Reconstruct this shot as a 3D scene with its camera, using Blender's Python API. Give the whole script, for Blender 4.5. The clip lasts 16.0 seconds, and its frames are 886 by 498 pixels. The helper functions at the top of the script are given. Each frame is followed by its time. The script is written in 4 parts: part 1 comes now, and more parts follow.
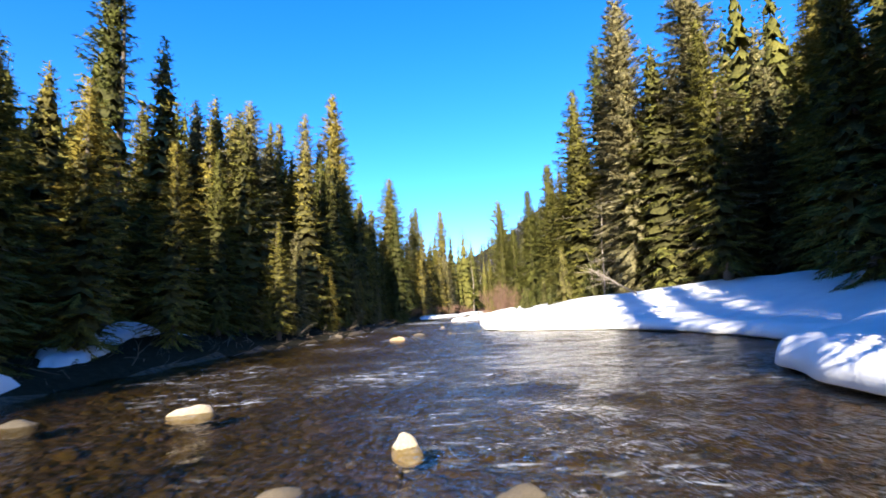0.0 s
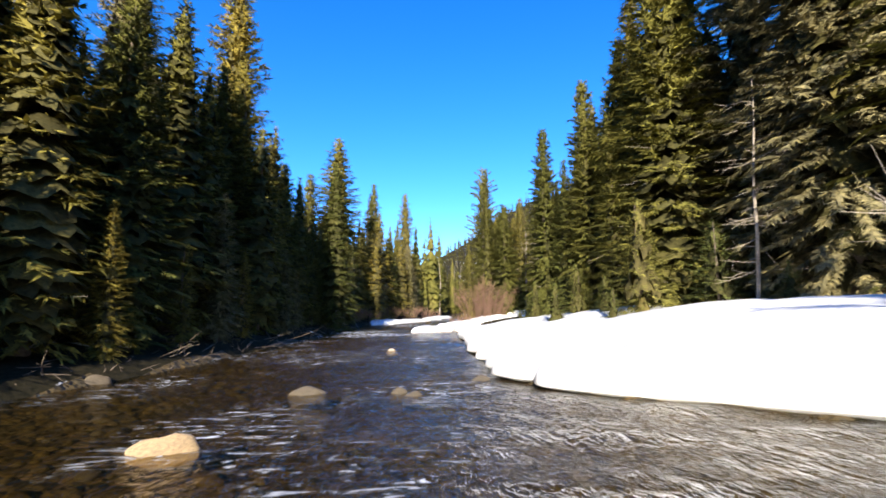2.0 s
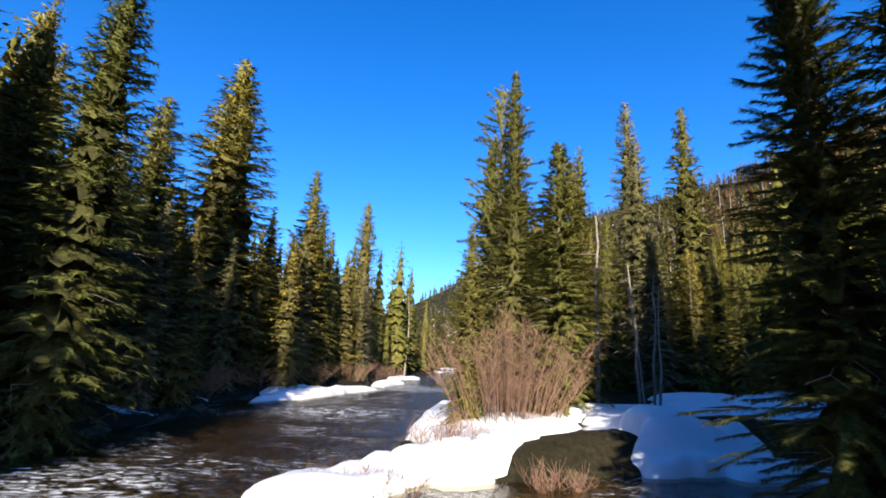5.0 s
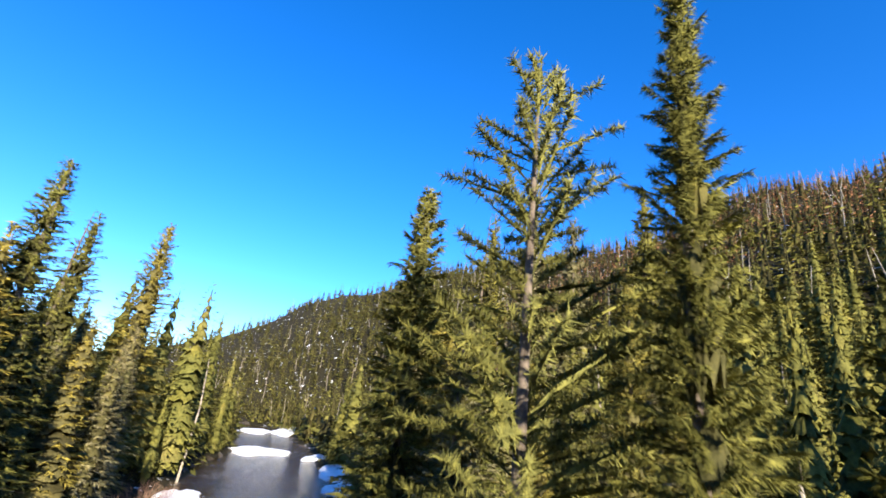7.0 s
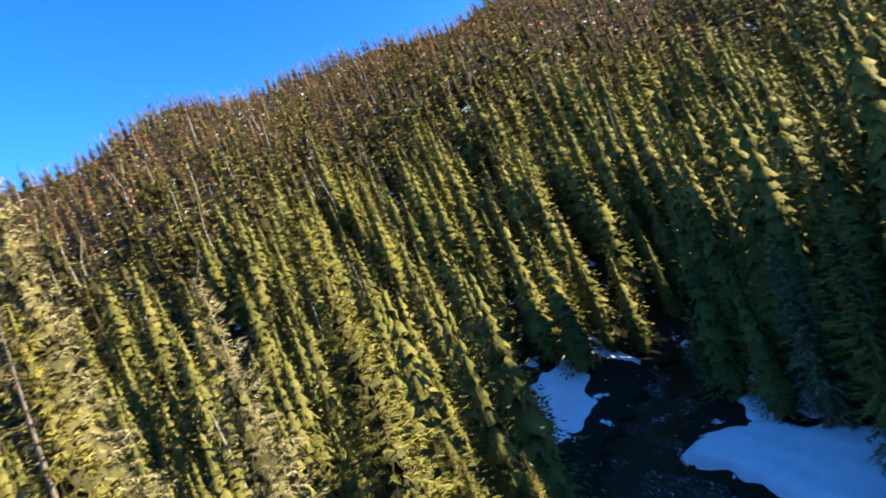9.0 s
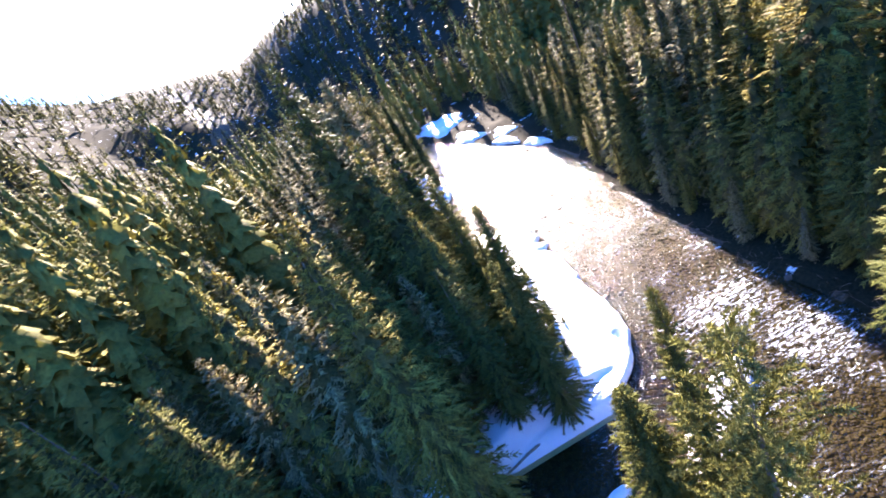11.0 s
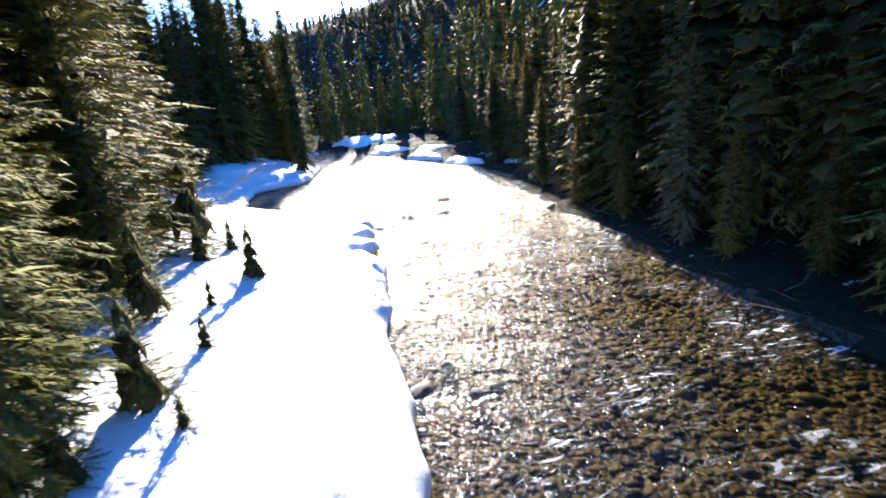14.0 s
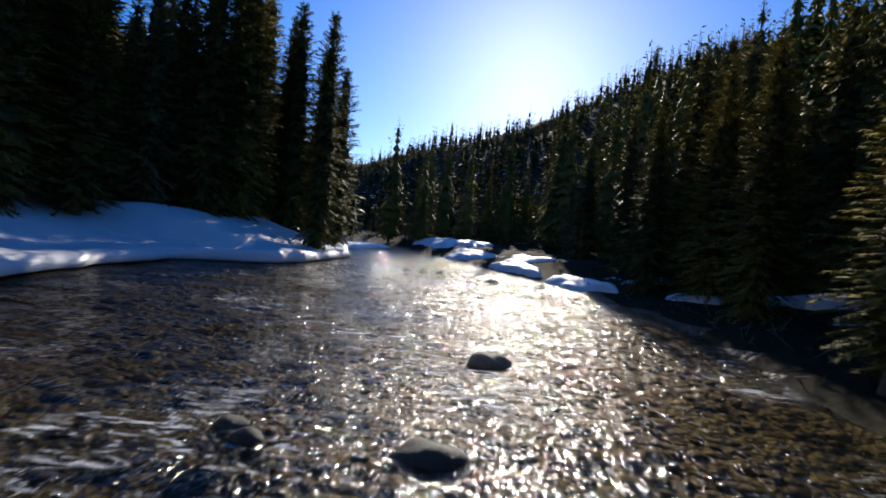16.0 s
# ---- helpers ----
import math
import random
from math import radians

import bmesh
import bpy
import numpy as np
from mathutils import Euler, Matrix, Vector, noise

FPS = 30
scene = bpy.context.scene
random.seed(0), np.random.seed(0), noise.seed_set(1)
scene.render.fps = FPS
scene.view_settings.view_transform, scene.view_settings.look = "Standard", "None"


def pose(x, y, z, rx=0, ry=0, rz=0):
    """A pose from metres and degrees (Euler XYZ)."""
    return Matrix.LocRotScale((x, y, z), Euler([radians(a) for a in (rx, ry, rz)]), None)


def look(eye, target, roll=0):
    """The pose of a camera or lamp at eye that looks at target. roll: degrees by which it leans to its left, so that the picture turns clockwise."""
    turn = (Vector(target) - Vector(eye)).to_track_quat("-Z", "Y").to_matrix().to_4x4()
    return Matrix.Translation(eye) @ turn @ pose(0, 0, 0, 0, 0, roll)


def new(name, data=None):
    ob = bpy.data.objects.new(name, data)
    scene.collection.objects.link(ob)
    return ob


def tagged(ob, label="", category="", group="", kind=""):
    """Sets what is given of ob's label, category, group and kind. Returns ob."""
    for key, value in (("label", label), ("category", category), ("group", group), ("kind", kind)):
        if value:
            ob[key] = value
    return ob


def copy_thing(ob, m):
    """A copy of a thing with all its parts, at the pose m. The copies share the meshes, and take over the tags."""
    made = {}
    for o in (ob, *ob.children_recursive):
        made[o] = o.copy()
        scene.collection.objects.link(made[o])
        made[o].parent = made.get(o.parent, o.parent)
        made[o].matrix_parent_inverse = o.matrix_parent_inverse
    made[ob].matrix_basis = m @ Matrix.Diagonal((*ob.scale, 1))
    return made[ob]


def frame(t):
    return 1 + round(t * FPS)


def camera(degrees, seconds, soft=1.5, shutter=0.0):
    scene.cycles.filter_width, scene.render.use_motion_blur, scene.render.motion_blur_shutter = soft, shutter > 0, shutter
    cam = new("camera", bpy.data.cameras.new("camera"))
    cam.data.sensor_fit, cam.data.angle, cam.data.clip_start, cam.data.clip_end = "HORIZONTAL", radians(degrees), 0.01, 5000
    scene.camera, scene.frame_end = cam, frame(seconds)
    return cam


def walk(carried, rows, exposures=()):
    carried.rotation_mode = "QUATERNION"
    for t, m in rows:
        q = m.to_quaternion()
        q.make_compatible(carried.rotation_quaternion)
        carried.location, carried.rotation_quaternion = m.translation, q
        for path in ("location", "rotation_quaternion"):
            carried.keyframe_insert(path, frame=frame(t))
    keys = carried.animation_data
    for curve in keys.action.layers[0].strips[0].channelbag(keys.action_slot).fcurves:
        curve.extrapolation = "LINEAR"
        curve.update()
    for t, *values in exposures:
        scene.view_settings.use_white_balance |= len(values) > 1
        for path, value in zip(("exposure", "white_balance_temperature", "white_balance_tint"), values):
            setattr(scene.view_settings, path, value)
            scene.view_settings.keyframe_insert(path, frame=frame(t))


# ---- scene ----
cam = camera(86.2, 16.0, soft=1.7, shutter=0.12)
PATH = [
    (0.0, pose(0.00, 0.00, 1.60, 97.20, 3.00, 0.00)),
    (0.5, pose(-0.09, 5.11, 1.68, 97.47, 3.50, -2.36)),
    (1.0, pose(-0.09, 10.13, 1.65, 97.41, 3.62, -3.35)),
    (1.5, pose(0.10, 15.15, 1.71, 97.36, 2.81, -4.16)),
    (2.0, pose(0.48, 20.07, 1.74, 97.35, 0.74, -4.51)),
    (2.5, pose(0.86, 24.99, 1.77, 97.56, 0.43, -4.45)),
    (3.0, pose(1.43, 29.89, 1.89, 97.59, -0.62, -4.08)),
    (5.5, pose(3.59, 53.43, 3.71, 107.54, -4.00, -11.29)),
    (6.0, pose(3.77, 57.78, 5.30, 111.54, -2.22, -18.38)),
    (6.5, pose(3.98, 61.75, 7.59, 112.69, -3.63, -24.40)),
    (7.0, pose(4.13, 65.37, 10.41, 110.05, -6.34, -29.99)),
    (7.5, pose(4.29, 68.88, 13.41, 106.50, -5.08, -37.28)),
    (8.0, pose(4.55, 72.45, 16.60, 104.51, 2.58, -48.74)),
    (8.5, pose(5.28, 75.94, 19.75, 99.17, 12.49, -65.55)),
    (9.0, pose(6.65, 78.80, 22.51, 90.72, 20.96, -89.88)),
    (9.5, pose(8.66, 80.66, 24.92, 80.62, 25.53, -120.18)),
    (10.0, pose(11.20, 81.27, 26.76, 73.15, 26.61, -152.67)),
    (11.25, look((13.700, 77.000, 24.400), (13.452, 75.235, 23.492), -30.5)),
    (12.3, look((12.700, 70.171, 18.533), (12.005, 68.633, 17.460), -29.25)),
    (12.5, look((11.585, 69.193, 17.725), (10.903, 67.667, 16.627), -27.27)),
    (13.0, look((9.648, 65.819, 14.015), (8.983, 64.236, 12.990), -16.68)),
    (13.5, look((7.315, 61.341, 9.462), (6.727, 59.618, 8.633), -9.89)),
    (14.0, look((4.715, 57.060, 5.850), (4.284, 55.190, 5.281), -4.92)),
    (14.5, pose(2.40, 52.65, 3.53, 80.41, 1.35, 170.71)),
    (15.0, pose(0.58, 47.10, 2.30, 86.21, -2.11, 174.36)),
    (15.5, pose(-0.70, 41.38, 2.07, 87.69, -3.75, 177.10)),
    (16.0, look((-1.489, 35.549, 2.297), (-1.501, 33.549, 2.243), 5.5)),
]
walk(cam, PATH, exposures=[
    (0, 1.8, 6500, 10), (0.5, 1.7, 6500, 10), (1.5, 1.55, 6500, 10), (3.0, 1.2, 6500, 10), (5.5, 1.25, 6500, 10), (6.5, 1.5, 6500, 10), (7.5, 1.6, 6500, 10), (8.2, 1.55, 6600, 10),
    (9.0, 1.9, 6800, 12), (10.0, 3.3, 6600, 28), (12.5, 2.85, 6200, 15), (13.5, 2.7, 6200, 13), (14.5, 1.3, 6200, 11), (15.0, 0.55, 6200, 10), (15.5, 0.32, 6250, 10), (16.0, 0.28, 6300, 10)])

# ---- world, sun ----
SUN_AZ, SUN_EL = 189.0, 21.0
world = bpy.data.worlds.new("sky")
scene.world = world
world.use_nodes = True
wn = world.node_tree
sky = wn.nodes.new("ShaderNodeTexSky")
sky.sky_type = 'NISHITA'
sky.sun_disc = False
sky.sun_elevation, sky.sun_rotation = radians(SUN_EL), radians(SUN_AZ)
sky.altitude, sky.air_density, sky.dust_density, sky.ozone_density = 1500, 1.0, 0.8, 4.0
deep = wn.nodes.new("ShaderNodeHueSaturation")
deep.inputs["Hue"].default_value, deep.inputs["Saturation"].default_value = 0.51, 1.28
wn.links.new(sky.outputs[0], deep.inputs["Color"])
wn.links.new(deep.outputs[0], wn.nodes["Background"].inputs[0])
wn.nodes["Background"].inputs[1].default_value = 0.14
sun = new("sun", bpy.data.lights.new("sun", 'SUN'))
sun.data.energy, sun.data.angle, sun.data.color = 5.0, radians(0.5), (1.0, 0.9, 0.74)
sun.rotation_euler = (radians(90 - SUN_EL), 0, radians(180 - SUN_AZ))

# ---- materials ----


def material(name):
    m = bpy.data.materials.new(name)
    m.use_nodes = True
    nt = m.node_tree
    return m, nt, nt.nodes["Principled BSDF"]


def node(nt, kind, **inputs):
    n = nt.nodes.new(kind)
    for k, v in inputs.items():
        n.inputs[k.replace("_", " ")].default_value = v
    return n


def ramp(nt, fac, *stops):
    r = nt.nodes.new("ShaderNodeValToRGB")
    els = r.color_ramp.elements
    while len(els) < len(stops):
        els.new(0.5)
    for e, (p, c) in zip(els, stops):
        e.position, e.color = p, (*c, 1) if len(c) == 3 else c
    nt.links.new(fac, r.inputs[0])
    return r.outputs[0]


def noise_fac(nt, scale, detail=4, rough=0.6, coord="Object"):
    tc = nt.nodes.new("ShaderNodeTexCoord")
    n = node(nt, "ShaderNodeTexNoise", Scale=scale, Detail=detail, Roughness=rough)
    nt.links.new(tc.outputs[coord], n.inputs["Vector"])
    return n.outputs[0]


def mix(nt, fac, a, b, mode='MIX'):
    n = nt.nodes.new("ShaderNodeMix")
    n.data_type, n.blend_type = 'RGBA', mode
    for sock, v in ((n.inputs[0], fac), (n.inputs[6], a), (n.inputs[7], b)):
        if isinstance(v, (int, float)):
            sock.default_value = v
        elif isinstance(v, tuple):
            sock.default_value = (*v, 1)
        else:
            nt.links.new(v, sock)
    return n.outputs[2]


def bump(nt, bsdf, height, strength, distance):
    b = node(nt, "ShaderNodeBump", Strength=strength, Distance=distance)
    nt.links.new(height, b.inputs["Height"])
    nt.links.new(b.outputs[0], bsdf.inputs["Normal"])


def foliage(name, dark, light, warm, patch=0.0, low=0.55, high=1.5):
    m, nt, b = material(name)
    oi = nt.nodes.new("ShaderNodeObjectInfo")
    geo = nt.nodes.new("ShaderNodeNewGeometry")
    vary = noise_fac(nt, patch, 2, 0.6) if patch else oi.outputs["Random"]
    tree = ramp(nt, vary, (0.3 if patch else 0.0, dark), (0.55, light), (0.75 if patch else 1.0, warm))
    twig = ramp(nt, geo.outputs["Random Per Island"], (0.0, (low, low, low)), (0.7, (1.1, 1.1, 1.0)), (1.0, (high, high * 0.95, high * 0.75)))
    speck = noise_fac(nt, 3.2, 5, 0.72) if patch else noise_fac(nt, 7.0, 3, 0.65)
    needles = ramp(nt, speck, (0.35, (0.7, 0.71, 0.7)), (0.5, (1.08, 1.07, 1.03)), (0.66, (1.4, 1.35, 1.22)))
    col = mix(nt, 1.0, mix(nt, 1.0, tree, twig, 'MULTIPLY'), needles, 'MULTIPLY')
    bump(nt, b, speck, 0.4, 0.3 if patch else 0.06)
    nt.links.new(col, b.inputs["Base Color"])
    b.inputs["Roughness"].default_value = 0.6
    b.inputs["Specular IOR Level"].default_value = 0.03
    tr = nt.nodes.new("ShaderNodeBsdfTranslucent")
    nt.links.new(col, tr.inputs[0])
    ms = nt.nodes.new("ShaderNodeMixShader")
    ms.inputs[0].default_value = 0.06
    nt.links.new(b.outputs[0], ms.inputs[1])
    nt.links.new(tr.outputs[0], ms.inputs[2])
    nt.links.new(ms.outputs[0], nt.nodes["Material Output"].inputs[0])
    return m


FIR = foliage("fir_needles", (0.092, 0.102, 0.033), (0.172, 0.158, 0.043), (0.24, 0.195, 0.049))
LICHEN = foliage("lichen_hung_needles", (0.16, 0.15, 0.086), (0.2, 0.182, 0.104), (0.24, 0.21, 0.13))
PINE = foliage("pine_needles", (0.095, 0.115, 0.042), (0.125, 0.135, 0.046), (0.16, 0.155, 0.05))
FARFIR = foliage("far_needles", (0.07, 0.075, 0.024), (0.138, 0.132, 0.038), (0.178, 0.156, 0.055), 0.2, 0.8, 1.15)
SUNFIR = foliage("sunlit_fir_needles", (0.105, 0.11, 0.034), (0.145, 0.14, 0.041), (0.19, 0.168, 0.05))
# inner boughs: the shade inside a crown is put into this darker tone
CROWN_SHADE = foliage("inner_crown_shade", (0.06, 0.06, 0.026), (0.08, 0.074, 0.032), (0.1, 0.088, 0.04))
# far crowns: the dark of the gaps between boughs is painted as shade
FAR_SHADE = foliage("far_crown_shade", (0.034, 0.034, 0.014), (0.046, 0.042, 0.018), (0.058, 0.05, 0.022))
RUST = foliage("dead_needles", (0.19, 0.09, 0.053), (0.25, 0.12, 0.073), (0.29, 0.165, 0.108), 0.12, 0.8, 1.25)


def bark_material(name, a, b_):
    m, nt, b = material(name)
    f = noise_fac(nt, 6.0, 6, 0.7)
    nt.links.new(ramp(nt, f, (0.3, a), (0.7, b_)), b.inputs["Base Color"])
    b.inputs["Roughness"].default_value = 0.9
    bump(nt, b, f, 0.8, 0.03)
    return m


BARK = bark_material("bark", (0.07, 0.05, 0.035), (0.2, 0.16, 0.12))
GREY = bark_material("dead_wood", (0.16, 0.13, 0.1), (0.38, 0.33, 0.27))
TWIG = bark_material("willow_twig", (0.13, 0.068, 0.045), (0.27, 0.165, 0.11))


def snow_material():
    m, nt, b = material("snow")
    f = noise_fac(nt, 0.9, 5, 0.55)
    g = noise_fac(nt, 14.0, 3, 0.6)
    speck = noise_fac(nt, 9.0, 8, 0.75)
    base = ramp(nt, f, (0.3, (0.78, 0.79, 0.81)), (0.7, (0.88, 0.88, 0.88)))
    nt.links.new(mix(nt, ramp(nt, speck, (0.68, (0, 0, 0)), (0.74, (1, 1, 1))), base, (0.25, 0.2, 0.15)), b.inputs["Base Color"])
    b.inputs["Roughness"].default_value = 0.55
    b.inputs["Specular IOR Level"].default_value = 0.3
    bump(nt, b, mix(nt, 0.25, f, g), 0.3, 0.1)
    return m


SNOW = snow_material()


def ground_material():
    m, nt, b = material("forest_floor")
    f = noise_fac(nt, 0.35, 6, 0.62)
    g = noise_fac(nt, 5.0, 6, 0.7)
    duff = ramp(nt, g, (0.3, (0.012, 0.012, 0.006)), (0.6, (0.032, 0.027, 0.015)), (0.8, (0.07, 0.055, 0.035)))
    col = mix(nt, ramp(nt, f, (0.63, (0, 0, 0)), (0.655, (1, 1, 1))), duff, (0.8, 0.81, 0.83))
    nt.links.new(col, b.inputs["Base Color"])
    b.inputs["Roughness"].default_value = 0.95
    b.inputs["Specular IOR Level"].default_value = 0.08
    bump(nt, b, g, 0.7, 0.08)
    return m


GROUND = ground_material()


def bed_material():
    m, nt, b = material("river_bed_gravel")
    tc = nt.nodes.new("ShaderNodeTexCoord")
    v = node(nt, "ShaderNodeTexVoronoi", Scale=3.6)
    warp = node(nt, "ShaderNodeTexNoise", Scale=1.3, Detail=3, Roughness=0.6)
    nt.links.new(tc.outputs["Object"], warp.inputs["Vector"])
    bent = mix(nt, 0.3, tc.outputs["Object"], warp.outputs["Color"], 'ADD')
    nt.links.new(bent, v.inputs["Vector"])
    v2 = node(nt, "ShaderNodeTexVoronoi", Scale=9.0)
    nt.links.new(tc.outputs["Object"], v2.inputs["Vector"])
    sep = nt.nodes.new("ShaderNodeSeparateColor")
    nt.links.new(v.outputs["Color"], sep.inputs[0])
    stone = ramp(nt, sep.outputs[0], (0.0, (0.04, 0.03, 0.011)), (0.35, (0.05, 0.036, 0.012)), (0.65, (0.065, 0.045, 0.015)), (0.9, (0.045, 0.037, 0.02)), (1.0, (0.08, 0.06, 0.028)))
    sep2 = nt.nodes.new("ShaderNodeSeparateColor")
    nt.links.new(v2.outputs["Color"], sep2.inputs[0])
    small = ramp(nt, sep2.outputs[1], (0.0, (0.35, 0.35, 0.35)), (1.0, (1.3, 1.2, 1.0)))
    nt.links.new(mix(nt, 1.0, stone, small, 'MULTIPLY'), b.inputs["Base Color"])
    b.inputs["Roughness"].default_value = 0.7
    b.inputs["Diffuse Roughness"].default_value = 1.0
    dome = ramp(nt, v.outputs["Distance"], (0.0, (1, 1, 1)), (0.35, (0.75, 0.75, 0.75)), (0.75, (0, 0, 0)))
    bump(nt, b, mix(nt, 0.4, dome, v2.outputs["Distance"]), 1.0, 0.14)
    return m


BED = bed_material()


def stone_material(name, *stops):
    m, nt, b = material(name)
    oi = nt.nodes.new("ShaderNodeObjectInfo")
    geo = nt.nodes.new("ShaderNodeNewGeometry")
    add = nt.nodes.new("ShaderNodeMath")
    add.operation = 'FRACT'
    s = nt.nodes.new("ShaderNodeMath")
    nt.links.new(oi.outputs["Random"], s.inputs[0])
    nt.links.new(geo.outputs["Random Per Island"], s.inputs[1])
    nt.links.new(s.outputs[0], add.inputs[0])
    f = noise_fac(nt, 7.0, 6, 0.7)
    tone = ramp(nt, f, (0.3, (0.6, 0.6, 0.6)), (0.7, (1.25, 1.2, 1.1)))
    nt.links.new(mix(nt, 1.0, ramp(nt, add.outputs[0], *stops), tone, 'MULTIPLY'), b.inputs["Base Color"])
    b.inputs["Roughness"].default_value = 0.75
    b.inputs["Diffuse Roughness"].default_value = 1.0
    bump(nt, b, f, 0.5, 0.04)
    return m


BOULDER = stone_material("granite", (0.0, (0.34, 0.3, 0.23)), (0.6, (0.4, 0.35, 0.27)), (1.0, (0.34, 0.25, 0.15)))
COBBLE = stone_material("cobble", (0.0, (0.045, 0.034, 0.012)), (0.35, (0.055, 0.04, 0.013)), (0.7, (0.068, 0.048, 0.016)), (0.94, (0.052, 0.044, 0.022)), (1.0, (0.1, 0.075, 0.036)))


def water_material():
    m, nt, b = material("river_water")
    nt.nodes.remove(b)
    tc = nt.nodes.new("ShaderNodeTexCoord")
    mp = node(nt, "ShaderNodeMapping", Scale=(1.3, 0.8, 1.0))
    nt.links.new(tc.outputs["Object"], mp.inputs[0])
    w1 = node(nt, "ShaderNodeTexNoise", Scale=2.4, Detail=2, Roughness=0.5, Distortion=1.0)
    w2 = node(nt, "ShaderNodeTexNoise", Scale=0.25, Detail=2, Roughness=0.5)
    nt.links.new(mp.outputs[0], w1.inputs["Vector"])
    nt.links.new(tc.outputs["Object"], w2.inputs["Vector"])
    amp = ramp(nt, w2.outputs[0], (0.35, (0.5, 0.5, 0.5)), (0.65, (1, 1, 1)))
    w3 = node(nt, "ShaderNodeTexNoise", Scale=10.0, Detail=2, Roughness=0.5, Distortion=0.8)
    nt.links.new(mp.outputs[0], w3.inputs["Vector"])
    h = mix(nt, 1.0, mix(nt, 0.3, w1.outputs[0], w3.outputs[0]), amp, 'MULTIPLY')
    bp = node(nt, "ShaderNodeBump", Strength=1.0, Distance=0.2)
    nt.links.new(h, bp.inputs["Height"])
    lw = node(nt, "ShaderNodeLayerWeight", Blend=0.5)
    nt.links.new(bp.outputs[0], lw.inputs["Normal"])
    steep = nt.nodes.new("ShaderNodeMath")
    steep.operation = 'POWER'
    steep.inputs[1].default_value = 5.0
    nt.links.new(lw.outputs["Facing"], steep.inputs[0])
    fr = nt.nodes.new("ShaderNodeMath")
    fr.operation = 'MULTIPLY_ADD'
    fr.inputs[1].default_value, fr.inputs[2].default_value = 0.95, 0.02
    nt.links.new(steep.outputs[0], fr.inputs[0])
    cap = nt.nodes.new("ShaderNodeMath")
    cap.operation = 'MINIMUM'
    cap.inputs[1].default_value = 0.62
    nt.links.new(fr.outputs[0], cap.inputs[0])
    tp = nt.nodes.new("ShaderNodeBsdfTransparent")
    tp.inputs[0].default_value = (0.6, 0.53, 0.34, 1)
    gl = node(nt, "ShaderNodeBsdfAnisotropic", Roughness=0.08)
    nt.links.new(bp.outputs[0], gl.inputs["Normal"])
    ms = nt.nodes.new("ShaderNodeMixShader")
    nt.links.new(cap.outputs[0], ms.inputs[0])
    nt.links.new(tp.outputs[0], ms.inputs[1])
    nt.links.new(gl.outputs[0], ms.inputs[2])
    # foam on the crests of the riffles
    fm = node(nt, "ShaderNodeTexNoise", Scale=3.5, Detail=6, Roughness=0.7, Distortion=1.2)
    mp2 = node(nt, "ShaderNodeMapping", Scale=(0.5, 1.6, 1.0))
    nt.links.new(tc.outputs["Object"], mp2.inputs[0])
    nt.links.new(mp2.outputs[0], fm.inputs["Vector"])
    # rapids: where the river breaks white over shallow stones
    spots = None
    for x, y, r, w in ((-1.5, 55.5, 4.5, 1.0), (-3, 60, 4, 1.0), (-3, 39.3, 3.2, 0.45), (-1.5, 12, 2.6, 0.6), (-4.2, 21.5, 2.2, 0.4), (3, 12, 1.6, 0.5), (1.1, 29.7, 1.3, 0.6), (1.5, 76, 5.5, 0.9), (8, 100, 9, 0.9)):
        ds = nt.nodes.new("ShaderNodeVectorMath")
        ds.operation = 'DISTANCE'
        nt.links.new(tc.outputs["Object"], ds.inputs[0])
        ds.inputs[1].default_value = (x, y, 0)
        mr = node(nt, "ShaderNodeMapRange")
        mr.interpolation_type = 'SMOOTHSTEP'
        for k, val in ((1, 0.25 * r), (2, r), (3, w), (4, 0.0)):
            mr.inputs[k].default_value = val
        nt.links.new(ds.outputs["Value"], mr.inputs[0])
        if spots is None:
            spots = mr.outputs[0]
        else:
            mx = nt.nodes.new("ShaderNodeMath")
            mx.operation = 'MAXIMUM'
            nt.links.new(spots, mx.inputs[0])
            nt.links.new(mr.outputs[0], mx.inputs[1])
            spots = mx.outputs[0]
    lift = nt.nodes.new("ShaderNodeMath")
    lift.operation = 'MULTIPLY_ADD'
    lift.inputs[1].default_value = 0.055
    nt.links.new(spots, lift.inputs[0])
    nt.links.new(fm.outputs[0], lift.inputs[2])
    f1 = ramp(nt, lift.outputs[0], (0.56, (0, 0, 0)), (0.66, (1, 1, 1)))
    f2 = ramp(nt, w2.outputs[0], (0.5, (0, 0, 0)), (0.63, (0.85, 0.85, 0.85)))
    most = nt.nodes.new("ShaderNodeMath")
    most.operation = 'MAXIMUM'
    nt.links.new(f2, most.inputs[0])
    nt.links.new(spots, most.inputs[1])
    ff = mix(nt, 1.0, f1, most.outputs[0], 'MULTIPLY')
    df = nt.nodes.new("ShaderNodeBsdfDiffuse")
    df.inputs[0].default_value = (0.75, 0.78, 0.8, 1)
    ms2 = nt.nodes.new("ShaderNodeMixShader")
    nt.links.new(ff, ms2.inputs[0])
    nt.links.new(ms.outputs[0], ms2.inputs[1])
    nt.links.new(df.outputs[0], ms2.inputs[2])
    nt.links.new(ms2.outputs[0], nt.nodes["Material Output"].inputs[0])
    return m


WATER = water_material()

